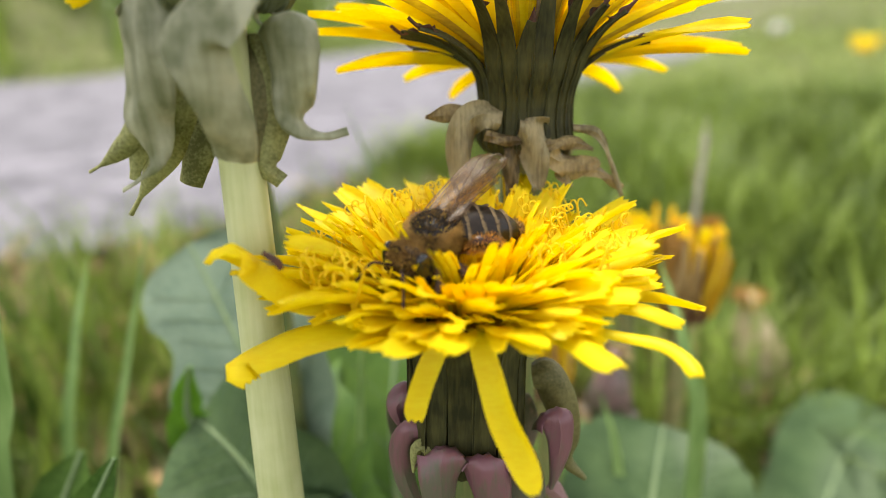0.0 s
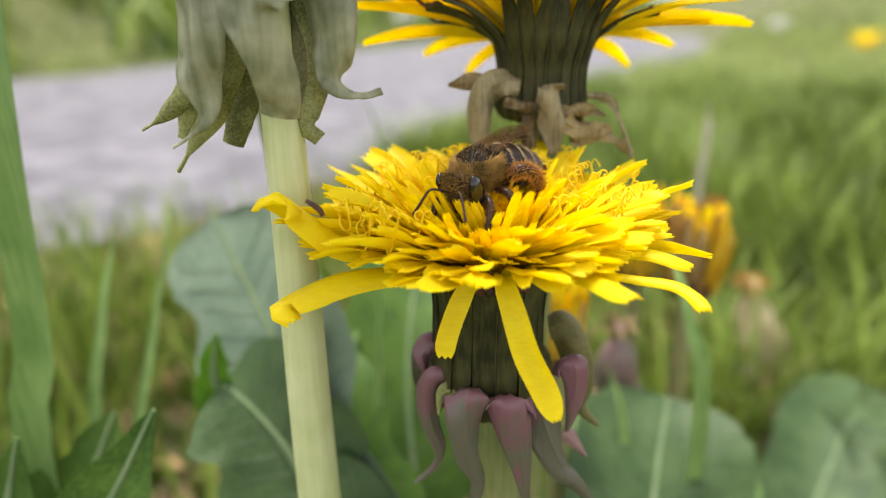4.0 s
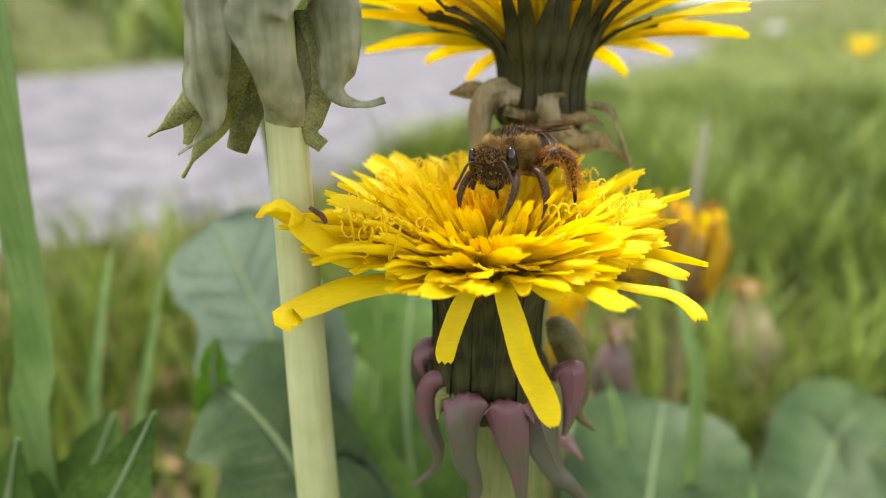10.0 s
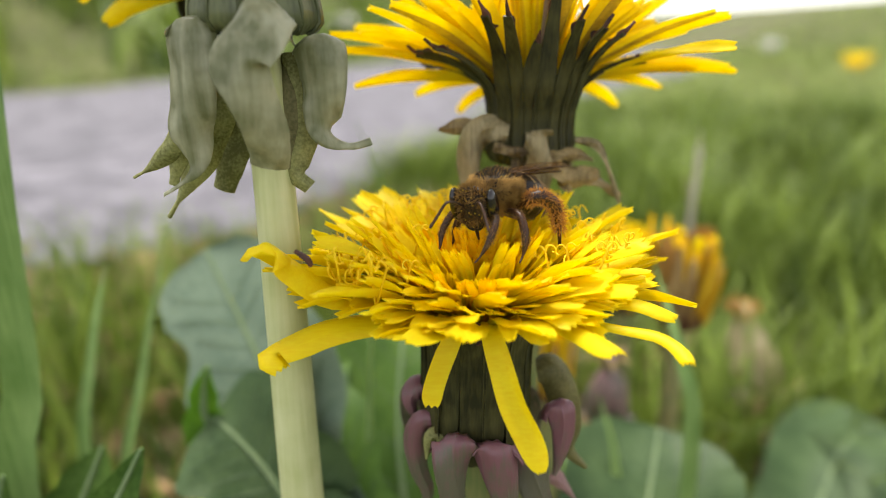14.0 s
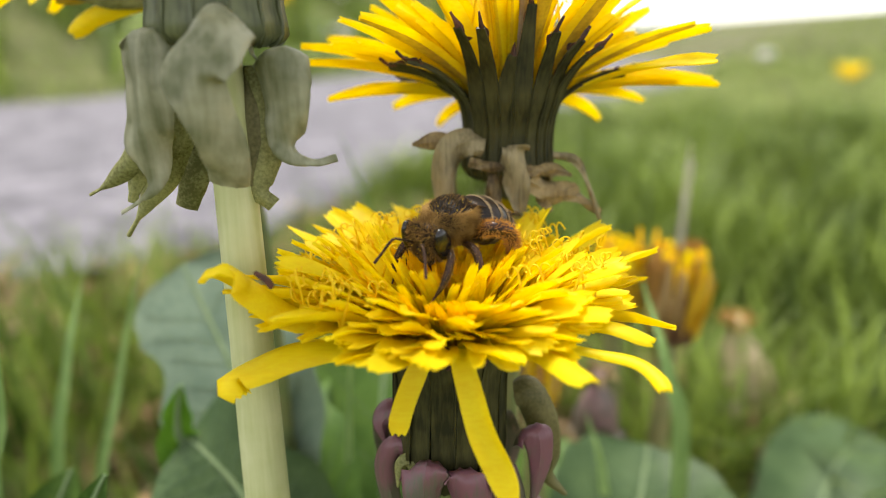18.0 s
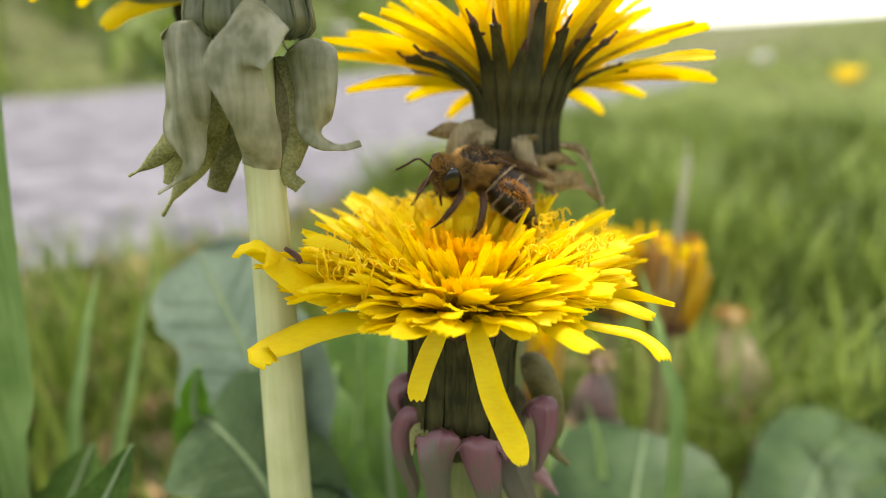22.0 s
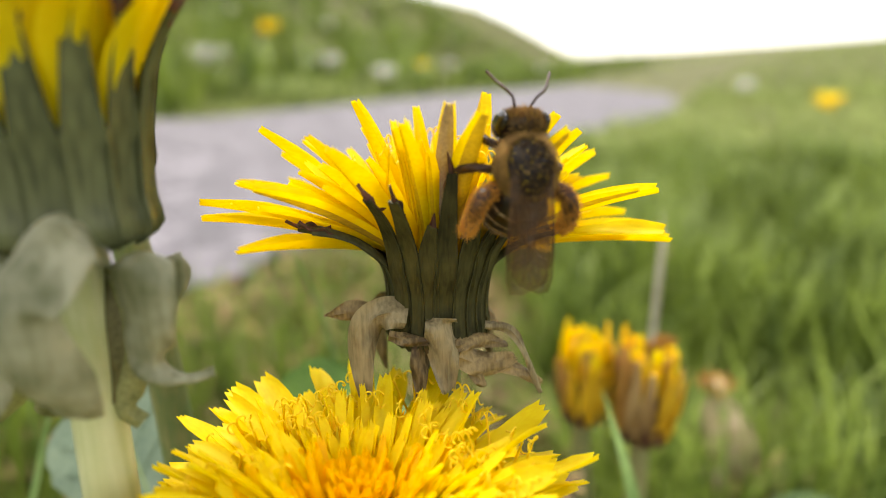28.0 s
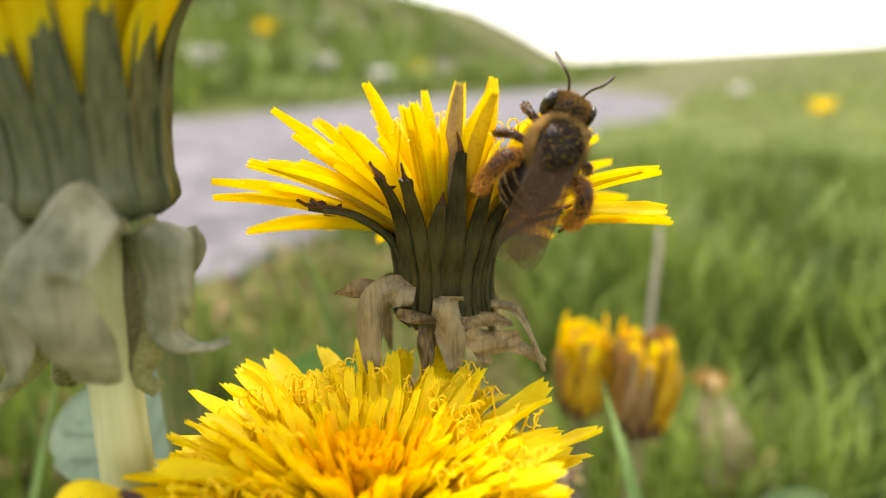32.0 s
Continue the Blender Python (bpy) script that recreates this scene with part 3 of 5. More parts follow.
for i, (pts, w, tw, m, up, lab) in enumerate((
        ([(0.05, 3.95, -3.22), (0.03, 3.70, -2.98), (0.01, 3.56, -2.94), (0.00, 3.50, -3.12), (0.03, 3.52, -3.45), (0.09, 3.55, -3.80), (0.02, 3.60, -4.16)], 0.38, 0.05, PURPLE_FADE, (0, -0.5, 1), "purple-flushed reflexed bract"),
        ([(0.37, 3.95, -3.29), (0.35, 3.70, -3.05), (0.35, 3.55, -2.99), (0.40, 3.50, -3.25), (0.46, 3.52, -3.61), (0.52, 3.55, -4.08)], 0.40, -0.05, PURPLE_FADE, (0, -0.5, 1), "purple-flushed reflexed bract"),
        ([(0.57, 4.00, -3.31), (0.59, 3.85, -3.18), (0.70, 3.76, -3.50), (0.83, 3.75, -3.80), (0.97, 3.76, -3.97), (1.16, 3.80, -4.26)], 0.33, -0.40, PURPLE_FADE, (0, -0.5, 1), "twisted grey-purple reflexed bract"),
        ([(0.83, 4.20, -3.14), (0.85, 4.00, -2.88), (0.90, 3.90, -2.90), (0.92, 3.87, -3.07), (0.90, 3.86, -3.30), (0.87, 3.86, -3.52)], 0.28, -0.20, PURPLE_FADE, (0, -0.5, 1), "bulging purple reflexed bract"),
        ([(0.75, 4.30, -2.78), (0.89, 4.27, -2.76), (1.02, 4.24, -3.02), (1.09, 4.20, -3.33), (1.08, 4.18, -3.52), (1.23, 4.15, -3.68)], 0.28, 0.30, OLIVE_AND_SHADE, (0, -1, 0.3), "olive reflexed bract with a purple rim"),
        ([(-0.09, 3.90, -3.07), (-0.23, 3.90, -3.01), (-0.31, 3.92, -3.20), (-0.28, 3.93, -3.51), (-0.20, 3.94, -3.77), (-0.25, 3.95, -3.97), (-0.44, 3.95, -4.15)], 0.19, 0.50, PURPLE_FADE, (0, -1, 0.3), "narrow curled purple-grey bract"),
        ([(-0.19, 4.15, -3.05), (-0.27, 4.14, -2.87), (-0.36, 4.12, -2.93), (-0.31, 4.10, -3.14)], 0.24, 0.20, PURPLE_FADE, (0, -1, 0.3), "small rounded pink-purple bract"),
        ([(-0.07, 3.80, -3.08), (-0.18, 3.82, -3.11), (-0.22, 3.85, -3.34)], 0.14, 0.20, OLIVE, (0, -1, 0.3), "small pale green bract"),
        ([(0.92, 4.20, -3.80), (1.03, 4.22, -3.91), (1.17, 4.25, -4.11)], 0.16, 0.20, PURPLE, (0, -1, 0.3), "purple bract tip"),
        )):
    free_strip("outer_bract", open_dandelion, pts, w, m, up=up, label=lab, shape=lambda w: (lambda s: w * (0.75 + 0.25 * min(1, s / 0.16)) * (1 if s < 0.36 else 1 - 0.86 * ((s - 0.36) / 0.64) ** 1.2)), n=28, across=10, thick=0.022, cup=-0.3, rib=0.04, twist=tw, wave=0.14, seed=100 + i)
droops(open_dandelion, [(40, 0.3, 0.2, 0.9, 0.1, 0.3, 0.2, None), (75, 0.3, 0.2, 1.0, 0.1, 0.3, 0.0, None), (110, 0.3, 0.2, 0.9, 0.1, 0.3, 0.2, None), (142, 0.3, 0.2, 0.8, 0.0, 0.3, 0.1, None)], PURPLE, 100, Z + 0.12, 0.38)
Z = EYE - 2.1


def front_gap(az, e1):
    deg = math.degrees(az) % 360
    return e1 < 5 and 264 < deg < 282


LEAN = pose(0, 0, Z * CM, 3) @ pose(0, 0, -Z * CM)


def lie(az, e1):
    """Florets towards the hanging ones are shorter and raised, those opposite stand up a little."""
    front = max(0.0, -math.sin(az)) ** 1.3
    back = max(0.0, math.sin(az))
    return 1 - (0.38 if e1 < 14 else 0.36 if e1 < 45 else 0.1) * front - 0.1 * back, (14 if e1 < 8 else 16 if e1 < 14 else 9 if e1 < 30 else 3) * front + 5 * back


petals(open_dandelion, [
    (40, 0.38, Z + 0.06, 24, 2, 1.32, 0.19, PETAL, 11), (44, 0.36, Z + 0.08, 32, 10, 1.3, 0.18, PETAL, 12), (50, 0.32, Z + 0.08, 42, 22, 1.16, 0.15, PETAL, 12),
    (62, 0.3, Z + 0.08, 46, 28, 1.02, 0.08, PETAL, 12), (62, 0.28, Z + 0.06, 54, 40, 0.98, 0.085, PETAL, 12), (56, 0.36, Z + 0.06, 62, 48, 0.7, 0.085, PETAL_DEEP, 10), (66, 0.24, Z + 0.06, 66, 54, 0.82, 0.085, PETAL, 11), (80, 0.18, Z + 0.06, 75, 66, 0.72, 0.07, PETAL_DEEP, 10), (80, 0.10, Z + 0.06, 85, 78, 0.66, 0.06, PETAL_DEEP, 8), (44, 0.045, Z + 0.06, 89, 85, 0.62, 0.06, PETAL_DEEP, 8)], 21, front_gap, LEAN, lie, 0.06)
rng = random.Random(23)
for deg in range(206, 336, 8):
    if 262 < deg < 284:
        continue
    v, f = ribbon(arc(rng.uniform(0.68, 0.86), rng.uniform(30, 42), rng.uniform(2, 14), rng.uniform(-0.1, 0.1)), strap(rng.uniform(0.2, 0.27)), n=10, across=6, thick=0.024, cup=rng.uniform(0.0, 0.16), rib=0.05, teeth=0.06, twist=rng.uniform(-0.4, 0.4), wave=0.12, seed=deg)
    part("petal", mesh("petal", v, f, PETAL), open_dandelion, at=LEAN @ turned(0.4, Z + rng.uniform(0.04, 0.12), radians(deg + rng.uniform(-3, 3))))
styles(open_dandelion, 120, 0.5, 1.1, Z + 0.2, 0.44, 22, LEAN)
free_strip("petal", open_dandelion, [(0.06, 3.60, -1.98), (-0.01, 3.52, -2.02), (-0.09, 3.45, -2.17), (-0.16, 3.38, -2.37), (-0.17, 3.30, -2.47)], 0.15, PETAL, up=(0, -1, 0.3), label="drooping yellow petal", thick=0.025, cup=0.1, teeth=0.03, n=14)
free_strip("petal", open_dandelion, [(0.26, 3.60, -1.97), (0.26, 3.47, -1.99), (0.31, 3.34, -2.13), (0.39, 3.21, -2.36), (0.51, 3.08, -2.58), (0.58, 2.95, -2.75)], 0.19, PETAL, up=(0, -1, 0.3), label="drooping broad yellow petal", shape=lambda w: (lambda s: w * (0.5 + 0.5 * math.sin(math.pi * min(1, 0.05 + 0.7 * s))) * (1 if s < 0.84 else math.sqrt(1 - 0.9 * ((s - 0.84) / 0.16) ** 2))), n=24, across=6, thick=0.03, cup=0.2, rib=0.04, twist=-0.35, wave=0.12, teeth=0.03)
free_strip("petal", open_dandelion, [(-0.09, 3.80, -2.00), (-0.53, 3.72, -1.96), (-0.89, 3.64, -1.97), (-1.14, 3.56, -2.04), (-1.31, 3.48, -2.12), (-1.21, 3.40, -2.21)], 0.36, PETAL, label="broad yellow petal with ragged drooping end", thick=0.028, cup=-0.2, rib=0.05, teeth=0.03, shape=lambda w: (lambda s: w * (0.6 + 0.4 * min(1, s / 0.4)) * (1 - 0.6 * max(0, (s - 0.55) / 0.45) ** 1.3)), across=6, n=16)
free_strip("petal", open_dandelion, [(-0.54, 3.90, -1.83), (-0.90, 3.80, -1.76), (-1.15, 3.70, -1.53), (-1.31, 3.60, -1.35), (-1.32, 3.50, -1.37)], 0.38, PETAL, label="yellow petal with curled end", thick=0.03, cup=-0.3, rib=0.05, n=16, across=6)
free_strip("bract_tip", open_dandelion, [(-1.11, 3.55, -1.37), (-1.03, 3.55, -1.43), (-1.00, 3.55, -1.48)], 0.1, BRACT_TIP, label="brown tip on the curled petal", thick=0.03)
for pts, w in (([(0.81, 3.70, -1.94), (1.17, 3.55, -1.95), (1.41, 3.40, -1.93), (1.52, 3.25, -1.96), (1.53, 3.10, -2.00)], 0.13), ([(0.56, 3.60, -1.90), (0.79, 3.37, -1.85), (0.90, 3.13, -1.82), (0.99, 2.90, -1.80)], 0.2), ([(1.00, 3.80, -1.89), (1.26, 3.70, -1.81), (1.40, 3.60, -1.80), (1.58, 3.50, -1.85)], 0.17)):
    free_strip("petal", open_dandelion, pts, w, PETAL, thick=0.028, cup=-0.25, n=14, across=6, teeth=0.03)
free_strip("bract_tip", open_dandelion, [(0.11, 3.66, -2.13), (0.10, 3.58, -2.00), (0.08, 3.50, -1.88)], 0.2, BRACT_TIP, label="shrivelled dark bract tip", thick=0.05)

# the bloom behind it, seen from the side and below
side_dandelion = thing("dandelion", 0.75, 5.45, 0, "yellow dandelion opening upward with dark green calyx and withered brown bracts", "flower", "blooming dandelions")
part("stem", mesh("stem", *tube([(0.2, 0.6, -0.2), (0.1, 0.3, 6), (0, 0.0, 12.95)], lambda s: 0.25 - 0.05 * s, 12, 12), STEM_DARK), side_dandelion)
Z = EYE - 1.1


# bearing, last rise, reach of the free end
SIDE_BRACTS = [(276, 86, 0.78), (296, 60, 0.62), (312, 46, 0.6), (326, 34, 0.62), (346, 8, 0.62), (8, 5, 0.6), (40, 0, 0.6), (80, 10, 0.6), (115, 10, 0.6),
               (150, -4, 0.6), (172, 0, 0.6), (192, 8, 0.72), (206, 14, 0.7), (228, 46, 0.7), (243, 56, 0.66), (259, 78, 0.4)]
calyx(side_dandelion, [(0.32, Z), (0.39, Z + 0.1), (0.37, Z + 0.3), (0.38, Z + 0.5), (0.43, Z + 0.68)], 16, SIDE_BRACTS, 0.165, BRACT, BRACT_TIP, 12, slim=True)
for i, (pts, w, tw, lab) in enumerate((
        ([(0.47, 5.15, -0.82), (0.30, 5.13, -0.80), (0.06, 5.12, -0.76), (-0.13, 5.10, -0.78)], 0.20, 0.9, "rolled withered bract with flared dark end"),
        ([(0.51, 5.10, -0.78), (0.34, 5.08, -0.75), (0.21, 5.06, -0.84), (0.16, 5.04, -1.08), (0.18, 5.02, -1.44)], 0.34, 0.2, "large limp withered bract"),
        ([(0.37, 5.02, -0.91), (0.51, 5.01, -0.94), (0.69, 5.00, -0.96)], 0.13, 0.2, "dark folded withered bract"),
        ([(0.77, 5.00, -0.76), (0.77, 4.98, -0.83), (0.79, 4.97, -1.08), (0.83, 4.95, -1.37)], 0.34, 0.1, "broad limp withered bract with a small hole"),
        ([(0.61, 5.06, -0.97), (0.60, 5.04, -1.20), (0.61, 5.03, -1.44)], 0.19, -0.1, "pinkish-brown withered bract"),
        ([(0.88, 5.00, -0.99), (1.08, 5.08, -0.98), (1.31, 5.15, -1.05)], 0.15, 0.3, "folded withered bract"),
        ([(0.90, 5.00, -1.08), (1.12, 5.08, -1.19), (1.38, 5.15, -1.15)], 0.26, 0.2, "bulging withered bract"),
        ([(1.11, 5.10, -0.86), (1.30, 5.10, -0.90), (1.44, 5.10, -1.11), (1.58, 5.10, -1.46)], 0.10, 0.6, "thin arched withered bract"),
        ([(1.16, 5.10, -1.21), (1.38, 5.12, -1.25), (1.60, 5.15, -1.40)], 0.15, 0.5, "shrivelled withered bract"),
        ([(1.01, 5.05, -1.18), (1.12, 5.05, -1.37)], 0.16, 0.3, "shrivelled withered bract"),
)):
    free_strip("outer_bract", side_dandelion, pts, w * 0.8, WITHER_GREY if i in (1, 3, 7) else WITHER, up=(0, -1, 0.3), label=lab, shape=lambda w: spear(w, 0.8, 0.45, 0.35), n=20, across=8, thick=0.018, cup=-0.2, rib=0.04, teeth=0.04, twist=tw, wave=0.32, seed=130 + i)
droops(side_dandelion, [(40, 0.3, 0.05, 0.5, 0.05, 0.2, 0.2, None), (90, 0.3, 0.1, 0.6, 0.0, 0.2, 0.1, None), (135, 0.3, 0.1, 0.6, 0.0, 0.2, 0.1, None)], WITHER, 130, Z + 0.06, 0.37, -0.75)
Z = EYE - 0.42


def side_gap(az, e1):
    deg = math.degrees(az) % 360
    return 196 < deg < 344


petals(side_dandelion, [
    (16, 0.34, Z - 0.02, 26, 4, 1.3, 0.12, PETAL, 7), (24, 0.32, Z, 42, 18, 1.3, 0.12, PETAL, 9), (24, 0.28, Z, 56, 38, 1.2, 0.11, PETAL, 9),
    (20, 0.22, Z, 70, 58, 1.05, 0.1, PETAL, 9), (16, 0.14, Z, 82, 72, 0.95, 0.09, PETAL, 8), (14, 0.08, Z, 88, 82, 0.85, 0.08, PETAL_DEEP, 7)], 31, side_gap)
# the florets of the half that shows: bearing, rise, reach, breadth and backing (0 yellow, 1 olive, 2 grey-brown)
FAN_WEST = [
        (180, 13, 1.78, 0.12, 0), (177, 8, 1.77, 0.12, 0), (169, -4, 1.58, 0.13, 0), (139, -11, 1.40, 0.13, 0), (115, -21, 1.42, 0.13, 0),
        (203, 28, 1.43, 0.15, 1), (180, 40, 1.57, 0.13, 0), (165, 34, 1.41, 0.12, 0), (152, 40, 1.41, 0.12, 0), (167, 46, 1.27, 0.12, 0),
        (224, 48, 1.30, 0.15, 0), (169, 67, 1.30, 0.13, 0), (124, 59, 1.19, 0.10, 0), (113, 74, 1.18, 0.12, 0), (271, 68, 1.32, 0.15, 2)]
FAN_EAST = [
        (291, 58, 1.40, 0.17, 1), (39, 76, 1.29, 0.16, 0), (345, 56, 1.36, 0.15, 0), (320, 49, 1.44, 0.15, 1), (354, 49, 1.37, 0.14, 0),
        (18, 31, 1.51, 0.17, 0), (352, 21, 1.64, 0.15, 0), (343, 25, 1.51, 0.10, 1), (25, 17, 1.71, 0.14, 0), (3, 2, 1.78, 0.15, 0),
        (9, 3, 1.84, 0.13, 0), (25, 3, 1.86, 0.14, 0), (35, -6, 1.74, 0.14, 0), (48, -15, 1.66, 0.14, 0), (162, 16, 1.71, 0.13, 0)]
for i, (deg, e, reach, w, backing) in enumerate(FAN_WEST + FAN_EAST):
    foot = 0.26 if e < 50 else 0.2
    run = max(0.3, reach - 0.75 * foot * math.cos(radians(e)))
    curl = 10 if e < 30 else 5
    me = floret(arc(run * 1.05, e + 2.5 + curl, e + 2.5 - curl, 0.04 * (i % 3 - 1)), w, backing, 0.3 * (i % 3 - 1), i)
    part("petal", me, side_dandelion, ("", "olive-backed yellow petal", "grey-brown-backed yellow petal")[backing], at=turned(foot, Z, radians(deg)))
rng = random.Random(35)
for i in range(26):
    deg, reach = 186 + 168 * (i + rng.uniform(-0.3, 0.3)) / 26, rng.uniform(0.8, 1.2)
    e = 74 - 0.0066 * (deg - 270) ** 2 + rng.uniform(-8, 8)
    me = floret(arc(reach, e + 8, e - 4, rng.uniform(-0.05, 0.05)), rng.uniform(0.09, 0.125), 0, rng.uniform(-0.4, 0.4), i + 60)
    part("petal", me, side_dandelion, at=turned(0.22, Z + 0.02, radians(deg)))
styles(side_dandelion, 26, 0.2, 0.62, Z + 0.42, 0.5, 32)

# the tall bloom with long sage bracts
tall_dandelion = thing("dandelion", -1.46, 4.4, 0, "tall yellow dandelion with ribbed grey-green calyx and drooping sage bracts", "flower", "blooming dandelions")
part("stem", mesh("stem", *tube([(0.25, -0.5, -0.2), (0.16, -0.42, 7.5), (0.12, -0.36, 10.2), (0.1, -0.28, 11.8), (0.08, -0.22, 13.2), (0.02, -0.05, 14.25)], lambda s: 0.22 - 0.085 * s, 20, 14), STEM, ), tall_dandelion, "pale yellow-green hollow stalk")
Z = EYE + 0.1
# bearing, rise and reach of the upright bracts: erect to the west, leaning out to the east
TALL_SPLAY = [(205, 90, 0.85), (232, 88, 0.8), (258, 84, 0.72), (285, 78, 0.66), (312, 68, 0.72), (338, 62, 0.75), (3, 58, 0.72), (32, 60, 0.7), (65, 66, 0.7), (100, 72, 0.7), (140, 80, 0.75), (172, 88, 0.8)]
calyx(tall_dandelion, [(0.35, Z - 0.05), (0.43, Z + 0.02), (0.405, Z + 0.18), (0.41, Z + 0.4), (0.425, Z + 0.54), (0.45, Z + 0.66)], 12, TALL_SPLAY, 0.235, BRACT_GREY, BRACT_TIP, 13, narrow=True)
Z = EYE + 0.5
petals(tall_dandelion, [
    (26, 0.36, Z + 0.06, 78, 46, 1.75, 0.17, PETAL, 6), (22, 0.3, Z, 80, 62, 1.65, 0.19, PETAL, 6), (18, 0.28, Z, 84, 74, 1.5, 0.18, PETAL, 6),
    (16, 0.2, Z, 86, 80, 1.35, 0.17, PETAL_DEEP, 5)], 41)
for i, (pts, w, m, tw, cup, taper, up, lab) in enumerate((
        ([(-1.17, 4.15, 0.06), (-1.17, 3.90, 0.20), (-1.20, 3.76, 0.17), (-1.25, 3.66, 0.05), (-1.36, 3.58, -0.12), (-1.32, 3.60, -0.31), (-1.27, 3.68, -0.54), (-1.27, 3.74, -0.70), (-1.31, 3.84, -0.86)], 0.37, SAGE, 0.08, -0.06, 0.25, (0.2, -0.8, 0.6), "broad sage-green drooping bract with a fold"),
        ([(-1.95, 4.40, 0.01), (-1.85, 4.12, 0.12), (-1.82, 4.00, 0.11), (-1.83, 3.95, -0.10), (-1.87, 3.96, -0.36), (-1.90, 3.98, -0.56), (-1.90, 4.00, -0.76), (-1.93, 4.02, -0.91), (-2.04, 4.05, -1.02), (-2.19, 4.10, -1.11)], 0.38, SAGE, 0.05, -0.20, 0.86, (0, -0.5, 1), "sage-green drooping bract"),
        ([(-1.08, 4.40, -0.08), (-1.01, 4.15, 0.01), (-0.96, 4.02, 0.01), (-0.94, 3.98, -0.10), (-0.94, 3.98, -0.28), (-0.95, 4.00, -0.49), (-0.92, 4.03, -0.66), (-0.77, 4.06, -0.73), (-0.62, 4.10, -0.70)], 0.36, SAGE, -0.15, -0.20, 0.80, (0, -0.5, 1), "sage-green drooping bract with curled tip"),
        ([(-1.95, 4.05, -0.51), (-2.05, 4.05, -0.73), (-2.21, 4.08, -0.88), (-2.40, 4.10, -0.99)], 0.15, OLIVE, 0.50, -0.30, 0.86, (0, -1, 0.25), "thin olive bract tail"),
        ([(-1.74, 4.25, -0.17), (-1.77, 4.24, -0.49), (-1.92, 4.22, -0.82), (-2.07, 4.20, -1.09), (-2.23, 4.20, -1.33)], 0.27, OLIVE, 0.20, -0.30, 0.88, (0, -1, 0.25), "olive speckled inner bract"),
        ([(-2.01, 4.20, -0.58), (-2.09, 4.20, -0.84), (-2.16, 4.20, -1.07)], 0.18, OLIVE, 0.10, -0.20, 0.60, (0, -1, 0.25), "olive speckled bract beside another"),
        ([(-1.63, 4.40, -0.39), (-1.69, 4.40, -0.66), (-1.75, 4.36, -0.91), (-1.84, 4.35, -1.15)], 0.27, OLIVE, 0.10, -0.20, 0.35, (0, -1, 0.25), "olive speckled inner bract with blunt end"),
        ([(-1.18, 4.25, -0.10), (-1.15, 4.20, -0.41), (-1.17, 4.15, -0.68), (-1.20, 4.10, -0.94), (-1.09, 4.10, -1.06)], 0.30, OLIVE, 0.10, -0.25, 0.60, (0, -1, 0.25), "olive inner bract with dark tip"),
        ([(-0.93, 4.40, -0.08), (-0.89, 4.40, -0.22), (-0.92, 4.35, -0.42)], 0.14, SAGE, 0.40, -0.20, 0.70, (0, -1, 0.25), "sage-green drooping bract edge"),
        # two dark strips that paint the shade between the bracts
        ([(-1.24, 4.30, -0.10), (-1.22, 4.20, -0.37), (-1.22, 4.15, -0.62), (-1.24, 4.10, -0.92)], 0.26, OLIVE_AND_SHADE, 0.00, -0.20, 0.50, (0, -1, 0.25), "dark strip beside the stalk, coloured as shade between bracts"),
        ([(-1.74, 4.45, 0.03), (-1.78, 4.42, -0.24), (-1.82, 4.40, -0.51)], 0.28, OLIVE_AND_SHADE, 0.00, -0.20, 0.50, (0, -1, 0.25), "dark strip behind the bracts, coloured as shade"),
        )):
    free_strip("outer_bract", tall_dandelion, pts, w, m, up=up, label=lab, shape=lambda w: (lambda s: w * (0.8 + 0.2 * min(1, 4 * s)) * (1 + 0.04 * math.sin(17 * s + i)) * (1 if s < 0.5 else 1 - taper * min(1, (s - 0.5) / 0.36) ** 1.3)), n=36, across=10, thick=0.016, cup=cup, rib=0.015, twist=tw, wave=0.06, seed=i)

# a bloom behind the tall one
hidden_dandelion = thing("dandelion", -2.3, 6.4, 0, "yellow dandelion in bloom half hidden behind the tall stalk", "flower", "blooming dandelions")
part("stem", mesh("stem", *tube([(0.45, 0.1, -0.2), (0.42, 0.1, 6), (0.36, 0.05, 11), (0.2, 0.0, 13.2), (0, 0, 14.15)], lambda s: 0.2 - 0.04 * s, 24, 10), STEM_DARK), hidden_dandelion)
Z = EYE + 0.1
calyx(hidden_dandelion, [(0.34, Z), (0.42, Z + 0.12), (0.42, Z + 0.4), (0.50, Z + 0.8)], 12, lambda r, az: (r.uniform(40, 70), r.uniform(0.3, 0.5)), 0.24, BRACT, BRACT_TIP, 14, tips=False)
Z = EYE + 0.75
petals(hidden_dandelion, [(18, 0.4, Z, 14, -38, 1.6, 0.2, PETAL, 8), (18, 0.34, Z, 52, 28, 1.5, 0.2, PETAL, 8), (16, 0.25, Z, 72, 58, 1.4, 0.18, PETAL, 8), (14, 0.12, Z, 84, 76, 1.2, 0.15, PETAL_DEEP, 6)], 51,
       lambda az, e1: math.cos(az) > -0.15)
